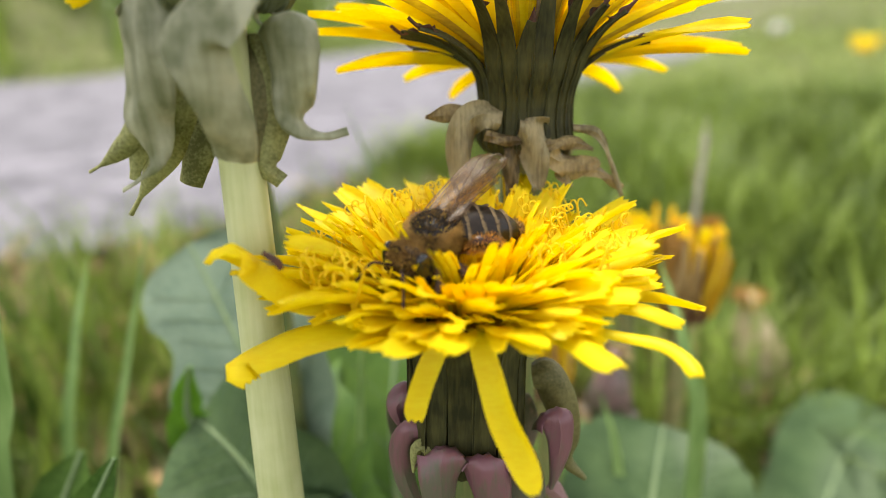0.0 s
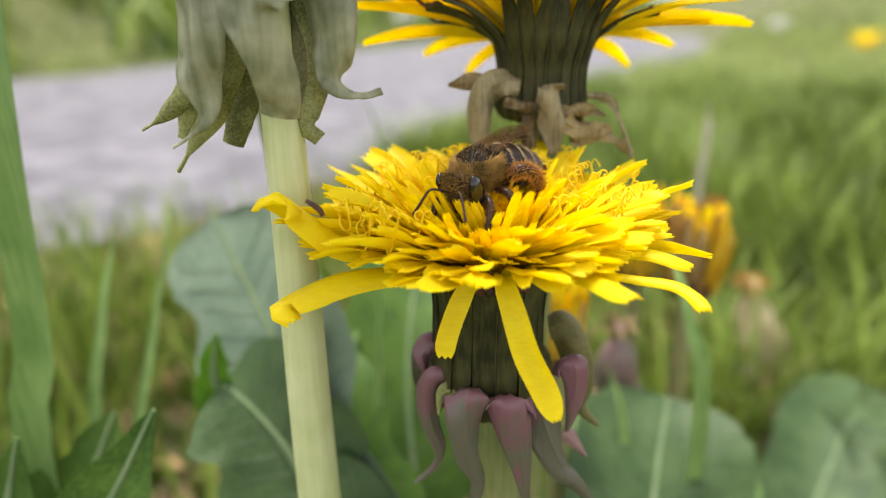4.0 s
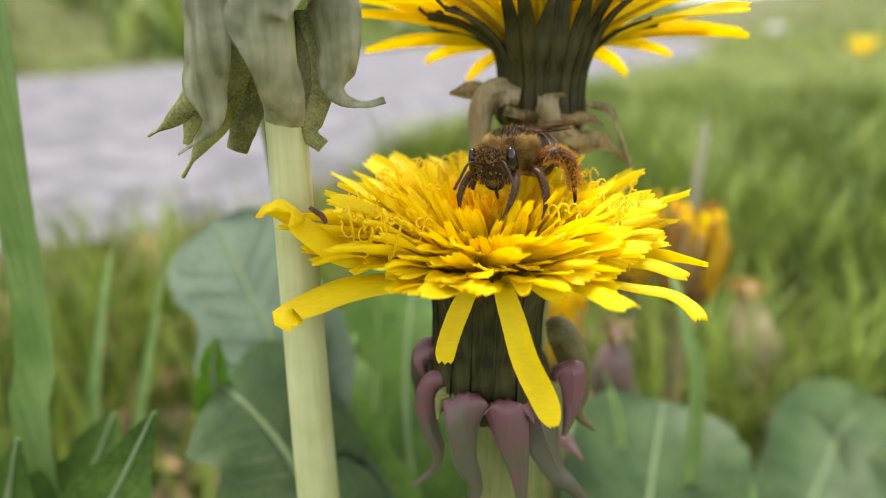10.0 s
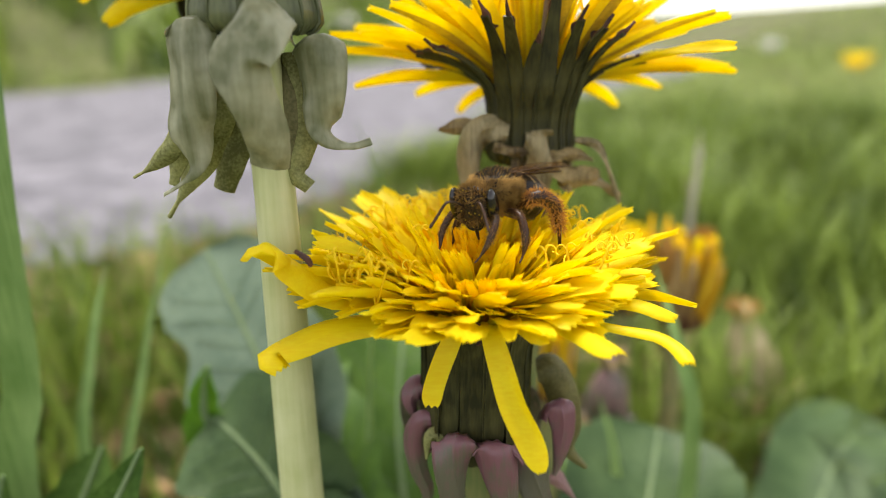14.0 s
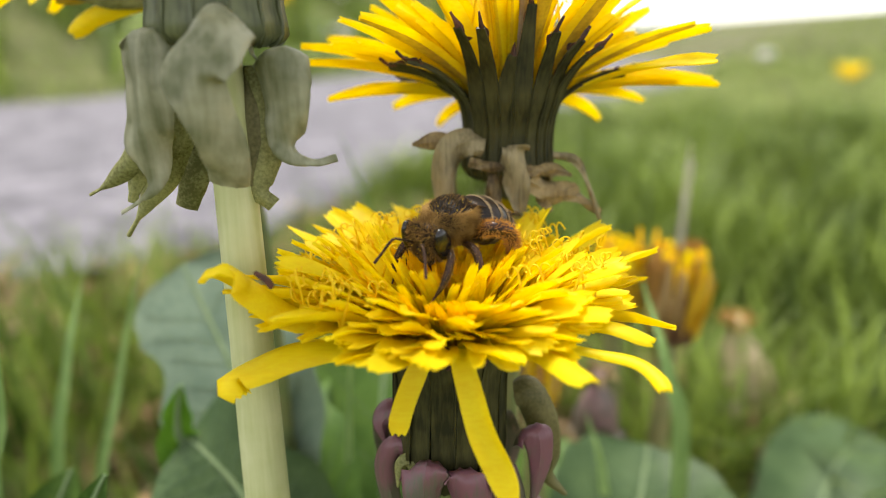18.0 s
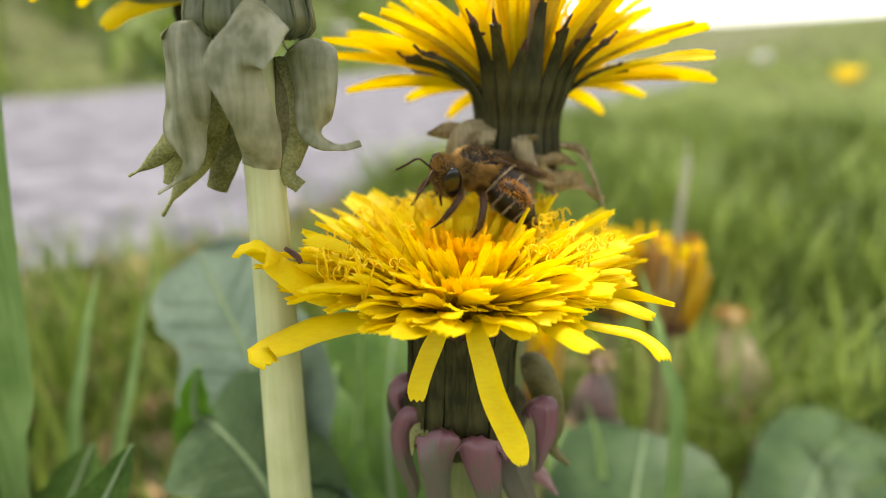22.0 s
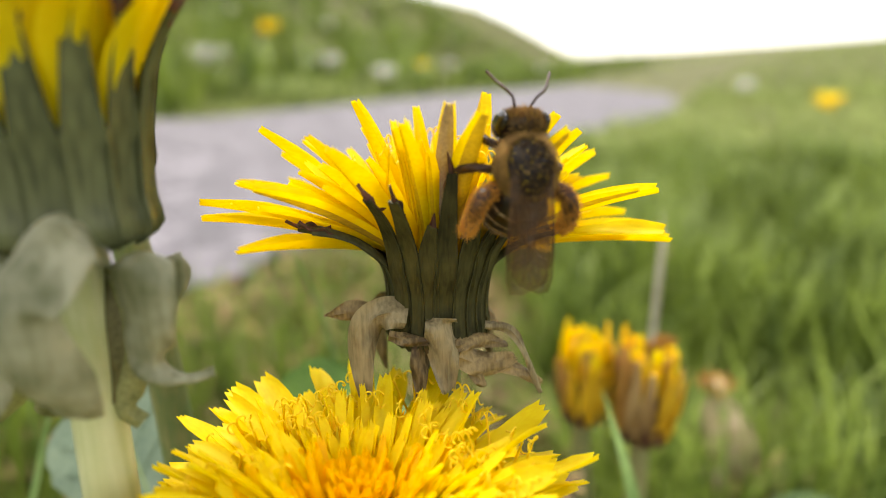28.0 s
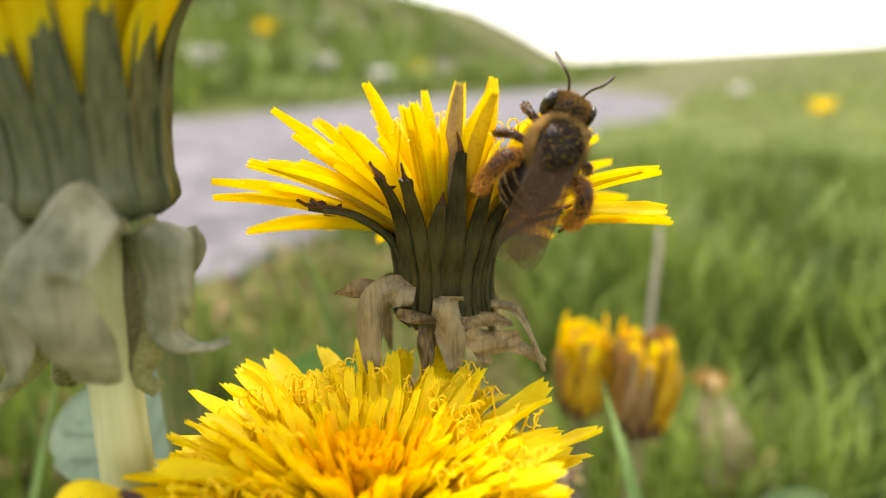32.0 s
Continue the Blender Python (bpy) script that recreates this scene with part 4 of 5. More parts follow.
for pts, w, m in (([(-2.4, 5.95, 0.44), (-2.92, 5.95, 0.36), (-3.18, 5.95, 0.27), (-3.37, 5.93, 0.12)], 0.2, PETAL), ([(-2.4, 6.0, 0.5), (-2.82, 6.0, 0.52), (-3.18, 6.0, 0.5), (-3.5, 6.0, 0.44)], 0.17, PETAL_BACK),
                  ([(-2.48, 6.05, 0.61), (-2.72, 6.05, 0.72), (-3.05, 6.05, 0.8), (-3.5, 6.05, 0.84)], 0.2, PETAL), ([(-2.4, 5.9, 0.42), (-2.84, 5.88, 0.44), (-3.1, 5.86, 0.5), (-3.31, 5.84, 0.57)], 0.2, OLIVE),
                  ([(-2.4, 6.0, 0.6), (-2.75, 5.97, 0.85), (-3.0, 5.95, 1.0), (-3.2, 5.95, 1.05)], 0.2, PETAL),
                  ([(-2.35, 6.0, 0.65), (-2.7, 5.97, 1.05), (-2.92, 5.95, 1.35), (-3.0, 5.95, 1.55)], 0.22, PETAL),
                  ([(-2.3, 6.0, 0.7), (-2.55, 5.97, 1.2), (-2.75, 5.95, 1.6)], 0.22, PETAL),
                  ([(-2.4, 6.0, 0.55), (-2.8, 5.97, 0.68), (-3.05, 5.95, 0.72), (-3.3, 5.95, 0.66)], 0.18, PETAL)):
    free_strip("petal" if m is not OLIVE else "bract", hidden_dandelion, pts, w, m, up=(0, -1, 0.4), thick=0.03, cup=-0.3, n=10, teeth=0.03)


def closed_head(x, y, z, tall, r, lean, label, seed, brown=0.5, stem_to=(0, 0)):
    """A dandelion that has shut again: bracts round a brush of yellow tips."""
    rng = random.Random(seed)
    head = thing("closed_dandelion", x, y, 0, label, "flower", "closed dandelions")
    top = z + EYE
    part("stem", mesh("stem", *tube([(stem_to[0], stem_to[1], -0.2), (stem_to[0] * 0.6, stem_to[1] * 0.6, top * 0.5), (0, 0, top - tall)], lambda s: 0.22 - 0.05 * s, 10, 10), STEM_DARK), head)
    part("receptacle", mesh("receptacle", *lathe([(r * 0.35, top - tall), (r * 0.72, top - tall * 0.88), (r * 0.8, top - tall * 0.55), (r * 0.7, top - tall * 0.2)], 18, 0.08, 9), BRACT), head)
    for i in range(14):
        az, k = 2 * math.pi * (i + rng.uniform(-0.2, 0.2)) / 14, rng.uniform(0.94, 1.08)
        line = [(r * 0.35, 0, top - tall), (r * 0.74, 0, top - tall * 0.9), (r * 0.98 * k, 0, top - tall * 0.6), (r * (1.12 + lean) * k, 0, top - tall * rng.uniform(0.02, 0.3))]
        v, f = ribbon(line, spear(r * 0.6, 0.7, 0.5, 0.3), up=(-1, 0, 0), n=10, across=6, thick=0.03, cup=-0.15, rib=0.05, wave=0.1, seed=i)
        part("bract", mesh("bract", v, f, GOLD if rng.random() > brown else RUST if rng.random() < 0.3 else TAN), head, at=pose(0, 0, 0, 0, 0, math.degrees(az)))
    for i in range(10):
        v, f = ribbon([(r * 0.4, 0, top - tall * 1.0), (r * 0.8, 0, top - tall * 0.92), (r * 0.98, 0, top - tall * 0.74)], spear(r * 0.5, 0.8, 0.4, 0.2), up=(-1, 0, 0), n=6, across=4, thick=0.04, cup=-0.15)
        part("outer_bract", mesh("outer_bract", v, f, BRACT_TIP), head, at=pose(0, 0, 0, 0, 0, 36 * i + rng.uniform(-8, 8)))
    for i in range(40):
        az, k = rng.uniform(0, 6.283), rng.uniform(0.5, 1.02)
        line = [(r * 0.6 * k, 0, top - tall * 0.75), (r * 0.9 * k, 0, top - tall * 0.4), (r * 1.02 * k, 0, top - tall * 0.14), (r * k * rng.uniform(0.8, 1.12), rng.uniform(-0.16, 0.16), top + tall * rng.choice((-0.16, -0.1, -0.04, 0.02, 0.05, 0.18)))]
        v, f = ribbon(line, strap(0.24), up=(-1, 0, 0), n=8, across=4, thick=0.03, cup=-0.1, rib=0.05, teeth=0.04, twist=rng.uniform(-0.4, 0.4), seed=i)
        part("petal", mesh("petal", v, f, RUST if rng.random() < brown * 0.4 else PETAL if rng.random() < 0.6 else PETAL_DEEP), head, at=pose(0, 0, 0, 0, 0, math.degrees(az)))
    return head


TAN = mat("dry_petal_tan", (0.26, 0.15, 0.05), (0.62, 0.44, 0.2), 0.6, 1500, 0.5, 250, 0.2, along=(1, 1, 0.08))
GOLD = mat("dry_petal_gold", (0.62, 0.36, 0.02), (0.86, 0.62, 0.04), 0.55, 1500, 0.4, 250, 0.35, along=(1, 1, 0.08))
BEIGE = mat("withered_calyx", (0.30, 0.22, 0.12), (0.66, 0.55, 0.36), 0.65, 1500, 0.5, 250, 0.1, along=(1, 1, 0.1))
RUST = mat("withered_petal", (0.30, 0.15, 0.035), (0.62, 0.36, 0.10), 0.65, 600, 0.4, 200, 0.25)
closed_head(4.4, 9.85, -3.35, 1.75, 0.5, 0.05, "closed yellow dandelion head with browned bracts", 61, 0.8, (-0.3, -1.0))
closed_head(3.45, 10.2, -3.35, 1.6, 0.42, 0.08, "closed yellow dandelion head beside its twin", 62, 0.3, (0.2, -0.6))
closed_head(1.55, 7.3, -3.75, 1.3, 0.26, 0.05, "small closed yellow dandelion bud", 63, 0.6, (0.1, -0.5))


def small_bud(x, y, z, label):
    """A young bud: pale round head in a ruff of reddish bracts."""
    bud = thing("dandelion_bud", x, y, 0, label, "flower bud")
    top = z + EYE
    part("stem", mesh("stem", *tube([(0, 0.2, -0.2), (0.05, 0.1, top * 0.5), (0, 0, top - 0.4)], lambda s: 0.14, 8, 10), STEM), bud)
    part("receptacle", mesh("receptacle", *lathe([(0.12, top - 0.42), (0.26, top - 0.32), (0.3, top - 0.16), (0.2, top - 0.02), (0.04, top)], 20, 0.06, 10), STEM), bud)
    for k in range(9):
        v, f = ribbon([(0.14, 0, top - 0.42), (0.31, 0, top - 0.3), (0.33, 0, top - 0.14), (0.16, 0, top + 0.03)], spear(0.2, 0.7, 0.4, 0.15), up=(-1, 0, 0), n=10, across=4, thick=0.02, cup=-0.15, seed=k)
        part("bract", mesh("bract", v, f, OLIVE if k % 3 else PURPLE), bud, at=pose(0, 0, 0, 0, 0, 40 * k))
    return bud


small_bud(0.33, 5.00, -5.42, "small pale dandelion bud with reddish bracts")


def spent_head(x, y, z, tilt, size, label, seed, crown, cup):
    """A withered head: a shrunken cup with a limp tuft and hanging bracts."""
    rng = random.Random(seed)
    head = thing("withered_dandelion", x, y, 0, label, "flower", "withered dandelions")
    top = z + EYE
    dx, dy = tilt
    part("stem", mesh("stem", *tube([(dx * 3, dy * 3, -0.2), (dx * 2.2, dy * 2.2, top * 0.5), (dx, dy, top - 2.2 * size)], lambda s: 0.2, 8, 10), STEM_DARK), head)
    part("receptacle", mesh("receptacle", *tube([(dx, dy, top - 2.3 * size), (dx * 0.8, dy * 0.8, top - 1.6 * size), (dx * 0.3, 0, top - 0.7 * size), (0, 0, top)], lambda s: size * (0.28 + 0.30 * math.sin(math.pi * min(1, s * 1.15)) - 0.12 * s), 10, 12, lump=0.1, seed=seed), cup), head)
    for i in range(9):
        az = 2 * math.pi * (i + rng.uniform(-0.3, 0.3)) / 9
        r = size * 0.4
        line = [(r, 0, top - 2.0 * size), (r * 1.5, 0, top - 1.9 * size), (r * rng.uniform(1.3, 2.0), 0, top - 2.6 * size), (r * rng.uniform(1.0, 2.2), 0.1, top - size * rng.uniform(2.8, 3.3))]
        v, f = ribbon(line, spear(0.34 * size, 0.8, 0.3, 0.1), up=(1, 0, 0.5), n=9, across=4, thick=0.04, cup=-0.2, twist=rng.uniform(-0.8, 0.8), wave=0.2, seed=i)
        part("outer_bract", mesh("outer_bract", v, f, PURPLE if rng.random() < 0.5 else WITHER), head, at=pose(dx * CM, dy * CM, 0, 0, 0, math.degrees(az)))
    for i in range(16):
        az = rng.uniform(0, 6.283)
        line = [(0.05, 0, top - 0.5 * size), (0.25 * size, 0, top), (0.45 * size * rng.uniform(0.5, 1.2), 0.1, top + size * rng.uniform(-0.1, 0.3))]
        v, f = ribbon(line, strap(0.14 * size), n=6, across=3, thick=0.03, cup=0.3, twist=rng.uniform(-1, 1))
        part("petal", mesh("petal", v, f, crown), head, at=pose(0, 0, 0, 0, 0, math.degrees(az)))
    return head


spent_head(9.9, 17.6, -8.4, (0.7, -0.6), 1.4, "withered orange-brown dandelion head drooping on its stalk", 71, RUST, BEIGE)
spent_head(2.85, 8.8, -5.2, (0.1, 0.2), 0.72, "shrivelled grey-purple dandelion head", 72, WITHER, PURPLE)


# ---- leaves ----
def leaf(ctrl, w, up, label, material, lobes=0.0, count=4.0, wave=0.05, cup=0.12, seed=0, pointed=False, name="dandelion_leaf"):
    rng = random.Random(seed)
    root = Vector(ctrl[0])
    ob = thing(name, root.x, root.y, root.z + EYE, label, "leaf", "dandelion leaves")
    line = [Vector(p) - root for p in ctrl]

    def breadth(s):
        body = w * (0.18 + 0.82 * math.sin(math.pi * min(1, 0.06 + s * 0.72)) ** 0.8) if s < 0.85 else w * 0.95 * math.sqrt(max(0.0, 1 - ((s - 0.85) / 0.15) ** 2)) * 0.85 + 0.04
        if pointed:
            body = w * (1 - s) ** 0.85 + 0.03
        tooth = 1 - lobes * (0.5 + 0.5 * math.cos(2 * math.pi * count * s)) ** 2 * (1 - s ** 3)
        return max(0.05, body * tooth)
    v, f = ribbon(line, breadth, up=up, n=44, across=10, thick=0.05, cup=cup, wave=wave, seed=seed)
    part("blade", mesh("blade", v, f, material), ob)
    pts, turn = spline(line, 44), random.Random(seed).uniform(0, 6.28)
    fr, net = frames(pts, up), []
    for k in range(3, 38, 3):
        for side in (1, -1):
            vein = []
            for q in range(5):
                i, u = min(44, k + q), side * 0.2 * q
                t, sd, nm = fr[i]
                w2 = breadth(i / 44)
                lift = cup * w2 * u * u + wave * w2 * math.sin(turn + 9 * i / 44 + 2.2 * u) * abs(u) + 0.02
                vein.append(pts[i] + sd * (u * w2 / 2) + nm * lift)
            net.append(tube(vein, lambda s: 0.012 * (1 - 0.5 * s), 4, 5))
    if not pointed:
        part("vein_net", mesh("vein_net", *joined(net), LEAF_VEIN), ob, "fine pale side veins")
    rise = Vector(up).normalized() * 0.03
    v, f = tube([p + rise for p in line], lambda s: 0.075 * (1 - 0.8 * s), 24, 8)
    part("midrib", mesh("midrib", v, f, MIDRIB), ob, "pale raised midrib")
    return ob


leaf([(-0.6, 5.0, -12.5), (-1.4, 5.8, -6.9), (-2.2, 6.65, -4.9), (-2.85, 7.35, -3.85), (-3.5, 8.0, -2.95)], 2.3, (-0.2, -0.8, 0.5), "broad bluish-green dandelion leaf with pale midrib", LEAF_BLUE, 0.45, 2.6, seed=1)
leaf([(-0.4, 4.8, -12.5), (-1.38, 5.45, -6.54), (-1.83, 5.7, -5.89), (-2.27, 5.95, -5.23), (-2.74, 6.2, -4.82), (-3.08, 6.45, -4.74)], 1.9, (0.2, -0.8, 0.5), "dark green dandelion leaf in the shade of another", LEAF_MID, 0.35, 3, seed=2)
leaf([(0.1, 5.2, -12.5), (-0.4, 6.2, -8.0), (-0.7, 7.2, -5.6), (-0.6, 8.6, -4.2), (-0.3, 9.8, -3.8)], 2.3, (0.15, -0.75, 0.65), "mid-green dandelion leaf rising behind the bloom", LEAF, 0.2, 3, seed=3)
leaf([(-0.3, 4.6, -12.5), (-0.7, 5.4, -7.4), (-1.3, 6.2, -5.7), (-1.9, 7.2, -4.9), (-2.2, 8.4, -4.6)], 1.3, (0.1, -0.7, 0.7), "green dandelion leaf with pale midrib", LEAF, 0.35, 4, seed=4)
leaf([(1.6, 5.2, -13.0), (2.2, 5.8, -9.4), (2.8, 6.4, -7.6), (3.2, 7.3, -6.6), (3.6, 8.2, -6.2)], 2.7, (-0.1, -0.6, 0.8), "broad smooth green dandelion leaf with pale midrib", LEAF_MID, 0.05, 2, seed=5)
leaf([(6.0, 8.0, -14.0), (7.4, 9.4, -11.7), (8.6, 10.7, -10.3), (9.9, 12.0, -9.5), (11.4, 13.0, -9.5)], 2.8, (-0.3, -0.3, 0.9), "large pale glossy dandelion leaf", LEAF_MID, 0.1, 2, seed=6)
leaf([(-5.2, 4.3, -7.4), (-4.85, 5.0, -6.3), (-4.5, 5.5, -5.5), (-4.22, 5.88, -4.75)], 3.0, (0.1, -0.9, 0.4), "jagged dark green dandelion leaf tip", LEAF, 0.5, 2.6, seed=7, pointed=True)
leaf([(-4.6, 3.9, -6.6), (-4.0, 4.2, -5.5), (-3.5, 4.4, -4.7), (-3.03, 4.62, -3.82)], 2.0, (0.1, -0.9, 0.3), "jagged pointed green dandelion leaf tip", LEAF, 0.5, 2.2, seed=8, pointed=True)
leaf([(-5.6, 4.2, -7.2), (-5.2, 4.6, -6.0), (-4.95, 4.8, -5.2), (-4.72, 4.93, -4.4)], 1.6, (0.2, -0.8, 0.5), "dark green leaf tip beside a broad grass blade", LEAF, 0.2, 2, seed=9, pointed=True)
leaf([(1.2, 5.6, -12.5), (1.6, 6.6, -9.0), (2.0, 7.8, -7.2), (2.2, 9.0, -6.6)], 1.5, (0.0, -0.7, 0.7), "green dandelion leaf between stalks", LEAF, 0.2, 3, seed=10)
leaf([(4.0, 7.4, -13.5), (5.0, 8.6, -11.0), (5.8, 9.8, -10.2), (6.6, 11.0, -10.0)], 1.5, (0.0, -0.4, 0.9), "low green dandelion leaf in the grass", LEAF, 0.3, 3, seed=11)

leaf([(-3.0, 6.5, -5.1), (-3.16, 6.45, -4.72), (-3.13, 6.42, -4.35), (-3.04, 6.4, -3.95)], 0.85, (0.1, -0.8, 0.4), "small bright green leaf lobe with its lit look in the colour", LEAF_LIT_TONE, 0.3, 2, seed=12, pointed=True)

PALE = mat("bleached_grass", (0.50, 0.46, 0.36), (0.74, 0.70, 0.60), 0.7, 900, 0.3, 120, 0.3, along=(1, 1, 0.1))


def blade(ctrl, w, label, material=GRASS_NEAR, up=(0, -1, 0.2)):
    root = Vector(ctrl[0])
    line = [Vector(p) - root for p in ctrl]
    ob = thing("grass_blade", root.x, root.y, root.z + EYE, label, "grass blade", "tall grass blades")
    v, f = ribbon(line, spear(w, 0.9, 0.3, 0.05), up=up, n=18, across=4, thick=0.03, cup=0.18)
    part("blade", mesh("blade", v, f, material), ob)
    v, f = tube([p + Vector((0, 0.02, 0)) for p in line], lambda s: 0.07 * w * (1 - 0.8 * s), 18, 6)
    part("midrib", mesh("midrib", v, f, material), ob)
    return ob


blade([(-5.4, 5.2, -14.2), (-5.0, 5.45, -5.4), (-4.68, 5.5, -3.7), (-4.46, 5.5, -1.7), (-4.22, 5.5, -0.1), (-4.0, 5.5, 1.4)], 0.46, "broad upright green grass blade")
blade([(-4.9, 6.0, -14.2), (-4.75, 6.8, -7), (-4.4, 7.4, -4.6), (-4.0, 7.9, -2.7)], 0.18, "thin green grass blade")
blade([(-5.2, 6.6, -14.2), (-5.6, 7.4, -7), (-5.4, 7.9, -4.6), (-5.2, 8.4, -3.3)], 0.22, "thin pale grass blade")
blade([(-0.1, 9.4, -14.2), (-0.45, 9.7, -6), (-0.9, 10.0, -3.2), (-1.5, 10.0, -1.35)], 0.13, "slender leaning grass blade behind the blooms")
blade([(3.7, 6.6, -14.2), (3.6, 7.0, -6), (3.35, 7.3, -4.3), (3.05, 8.0, -3.1)], 0.26, "upright green grass blade before the closed heads")
blade([(2.6, 6.6, -14.2), (2.75, 7.2, -8), (2.65, 7.5, -6.2), (2.4, 7.8, -5.3)], 0.2, "short green grass blade")
blade([(-1.0, 5.6, -14.2), (-1.05, 6.2, -7), (-1.05, 6.6, -5), (-1.0, 7.0, -3.4)], 0.16, "thin green grass blade")
blade([(6.02, 13.6, -14.2), (6.12, 14.00, -3.52), (6.10, 14.00, -2.83), (6.06, 14.00, -2.05)], 0.16, "pale dry grass blade standing behind the closed heads", PALE)
blade([(14.9, 33.5, -14.4), (15.3, 35.3, -12), (15.8, 37, -10), (16.3, 39, -8)], 0.9, "pale dry grass stalk in the lawn", STRAW)


# ---- small far flowers ----
def far_bloom(name, x, y, z, r, material, label, group):
    ob = thing(name, x, y, z, label, "flower", group)
    part("stem", mesh("stem", *tube([(0, 0, -6), (0, 0, -3), (0, 0, 0)], lambda s: 0.25, 4, 6), STEM_DARK), ob)
    v, f = ribbon(arc(r, 35, 5), strap(r * 0.5), n=5, across=2, thick=0.1, cup=0.1)
    one = mesh("petal", v, f, material)
    for i in range(18):
        part("petal", one, ob, at=turned(0.2 * r * (i % 3), 0.1 * (i % 3) * r, i * 2.4) @ pose(0, 0, 0, 0, -18 * (i % 3), 0))
    return ob


far_bloom("far_dandelion", 138, 208, 3.0, 5.0, PETAL, "distant yellow dandelion in the lawn", "far dandelions")
far_bloom("far_daisy", 118, 226, 8, 4.0, WHITE, "distant white flower head in the lawn", "far white flowers")
rng = random.Random(9)
for k in range(16):
    y = rng.uniform(260, 700)
    x = edge_x(FAR_EDGE, y) - rng.uniform(20, 420)
    if k % 5:
        far_bloom("far_daisy", x, y, height(x, y) + rng.uniform(8, 16), rng.uniform(5, 9), WHITE, "white flower head on the grassy bank", "far white flowers")
    else:
        far_bloom("far_dandelion", x, y, height(x, y) + rng.uniform(8, 14), rng.uniform(5, 9), PETAL, "yellow flower on the grassy bank", "far dandelions")


# ---- the bee (centimetres, head towards +x, back towards +z, middle of the thorax at the origin) ----
bee = thing("bee", 0, 0, 0, "small brown furry bee with black banded abdomen and pollen-dusted legs", "bee")
bee.scale = (0.8, 0.8, 0.8)


def hairs(spots, length, seed, lay=(-0.5, 0, 0.0), thin=0.008, spread=0.5):
    """Short tapering hairs out of points with normals."""
    rng = random.Random(seed)
    verts, faces = [], []
    for p, n in spots:
        d = (n + Vector(lay) * 0.6 + Vector((rng.uniform(-1, 1), rng.uniform(-1, 1), rng.uniform(-1, 1))) * spread).normalized()
        a = d.orthogonal().normalized() * thin
        b = d.cross(a)
        h = length * rng.uniform(0.5, 1.15)
        k = len(verts)
        verts += [tuple(p + a), tuple(p - a * 0.5 + b * 0.87), tuple(p - a * 0.5 - b * 0.87), tuple(p + d * h)]
        faces += [(k, k + 1, k + 3), (k + 1, k + 2, k + 3), (k + 2, k, k + 3)]
    return verts, faces


def shell_spots(c, r, count, seed, keep=lambda n: True):
    rng = random.Random(seed)
    out = []
    while len(out) < count:
        n = Vector((rng.gauss(0, 1), rng.gauss(0, 1), rng.gauss(0, 1))).normalized()
        if keep(n):
            q = Vector((n.x / r[0], n.y / r[1], n.z / r[2])).normalized()
            out.append((Vector((c[0] + n.x * r[0], c[1] + n.y * r[1], c[2] + n.z * r[2])), q))
    return out


T_SIZE = (0.25, 0.215, 0.20)
H_AT, H_SIZE = (0.36, 0, -0.06), (0.12, 0.215, 0.20)


def bare(n):
    """The smooth shield on the back of the thorax."""
    return n.z > 0.2 and (n.x + 0.06) ** 2 / 0.78 + n.y ** 2 / 0.72 < 1


thorax = part("thorax", mesh("thorax", *ball(0, 0, 0, *T_SIZE, 16, 22), CHITIN_DULL), bee, "black thorax with a furry fringe")
part("fur", mesh("fur", *hairs(shell_spots((0, 0, 0), T_SIZE, 8500, 3, lambda n: not bare(n)), 0.078, 3, (-0.3, 0, 0.1), 0.0036), FUR), thorax, "golden-brown fur")
part("fur", mesh("fur", *hairs(shell_spots((0, 0, 0), T_SIZE, 1200, 5, bare), 0.04, 5, thin=0.0035), BLACK_FUR), thorax, "short dark fur")
part("fur", mesh("fur", *hairs(shell_spots((0, 0, 0), T_SIZE, 220, 6, bare), 0.05, 6, thin=0.0034), FUR), thorax, "sparse golden hairs on the back")
part("pollen", mesh("pollen", *joined([ball(*(p + n * 0.006), 0.0062, 0.0062, 0.0062, 4, 6) for p, n in shell_spots((0, 0, 0), T_SIZE, 90, 8, lambda n: n.z > 0.2)]), GRAIN), thorax, "yellow pollen grains")
head = part("head", mesh("head", *ball(*H_AT, *H_SIZE, 14, 20), CHITIN_DULL), bee, "dark flat head")
part("fur", mesh("fur", *hairs(shell_spots(H_AT, H_SIZE, 1500, 4, lambda n: abs(n.y) < 0.68 and n.x < 0.9), 0.06, 4, (0.1, 0, 0.2), 0.004), FUR), head, "golden fur behind the head")
part("fur", mesh("fur", *hairs(shell_spots(H_AT, H_SIZE, 700, 14, lambda n: abs(n.y) < 0.62 and n.x > 0.1), 0.045, 14, (0.1, 0, -0.2), 0.004), FACE_FUR), head, "dark brown facial fur")
part("pollen", mesh("pollen", *joined([ball(*(p + n * 0.006), 0.008, 0.008, 0.008, 4, 6) for p, n in shell_spots(H_AT, H_SIZE, 34, 18, lambda n: n.x > 0.1 and abs(n.y) < 0.6)]), GRAIN), head, "yellow pollen grains")
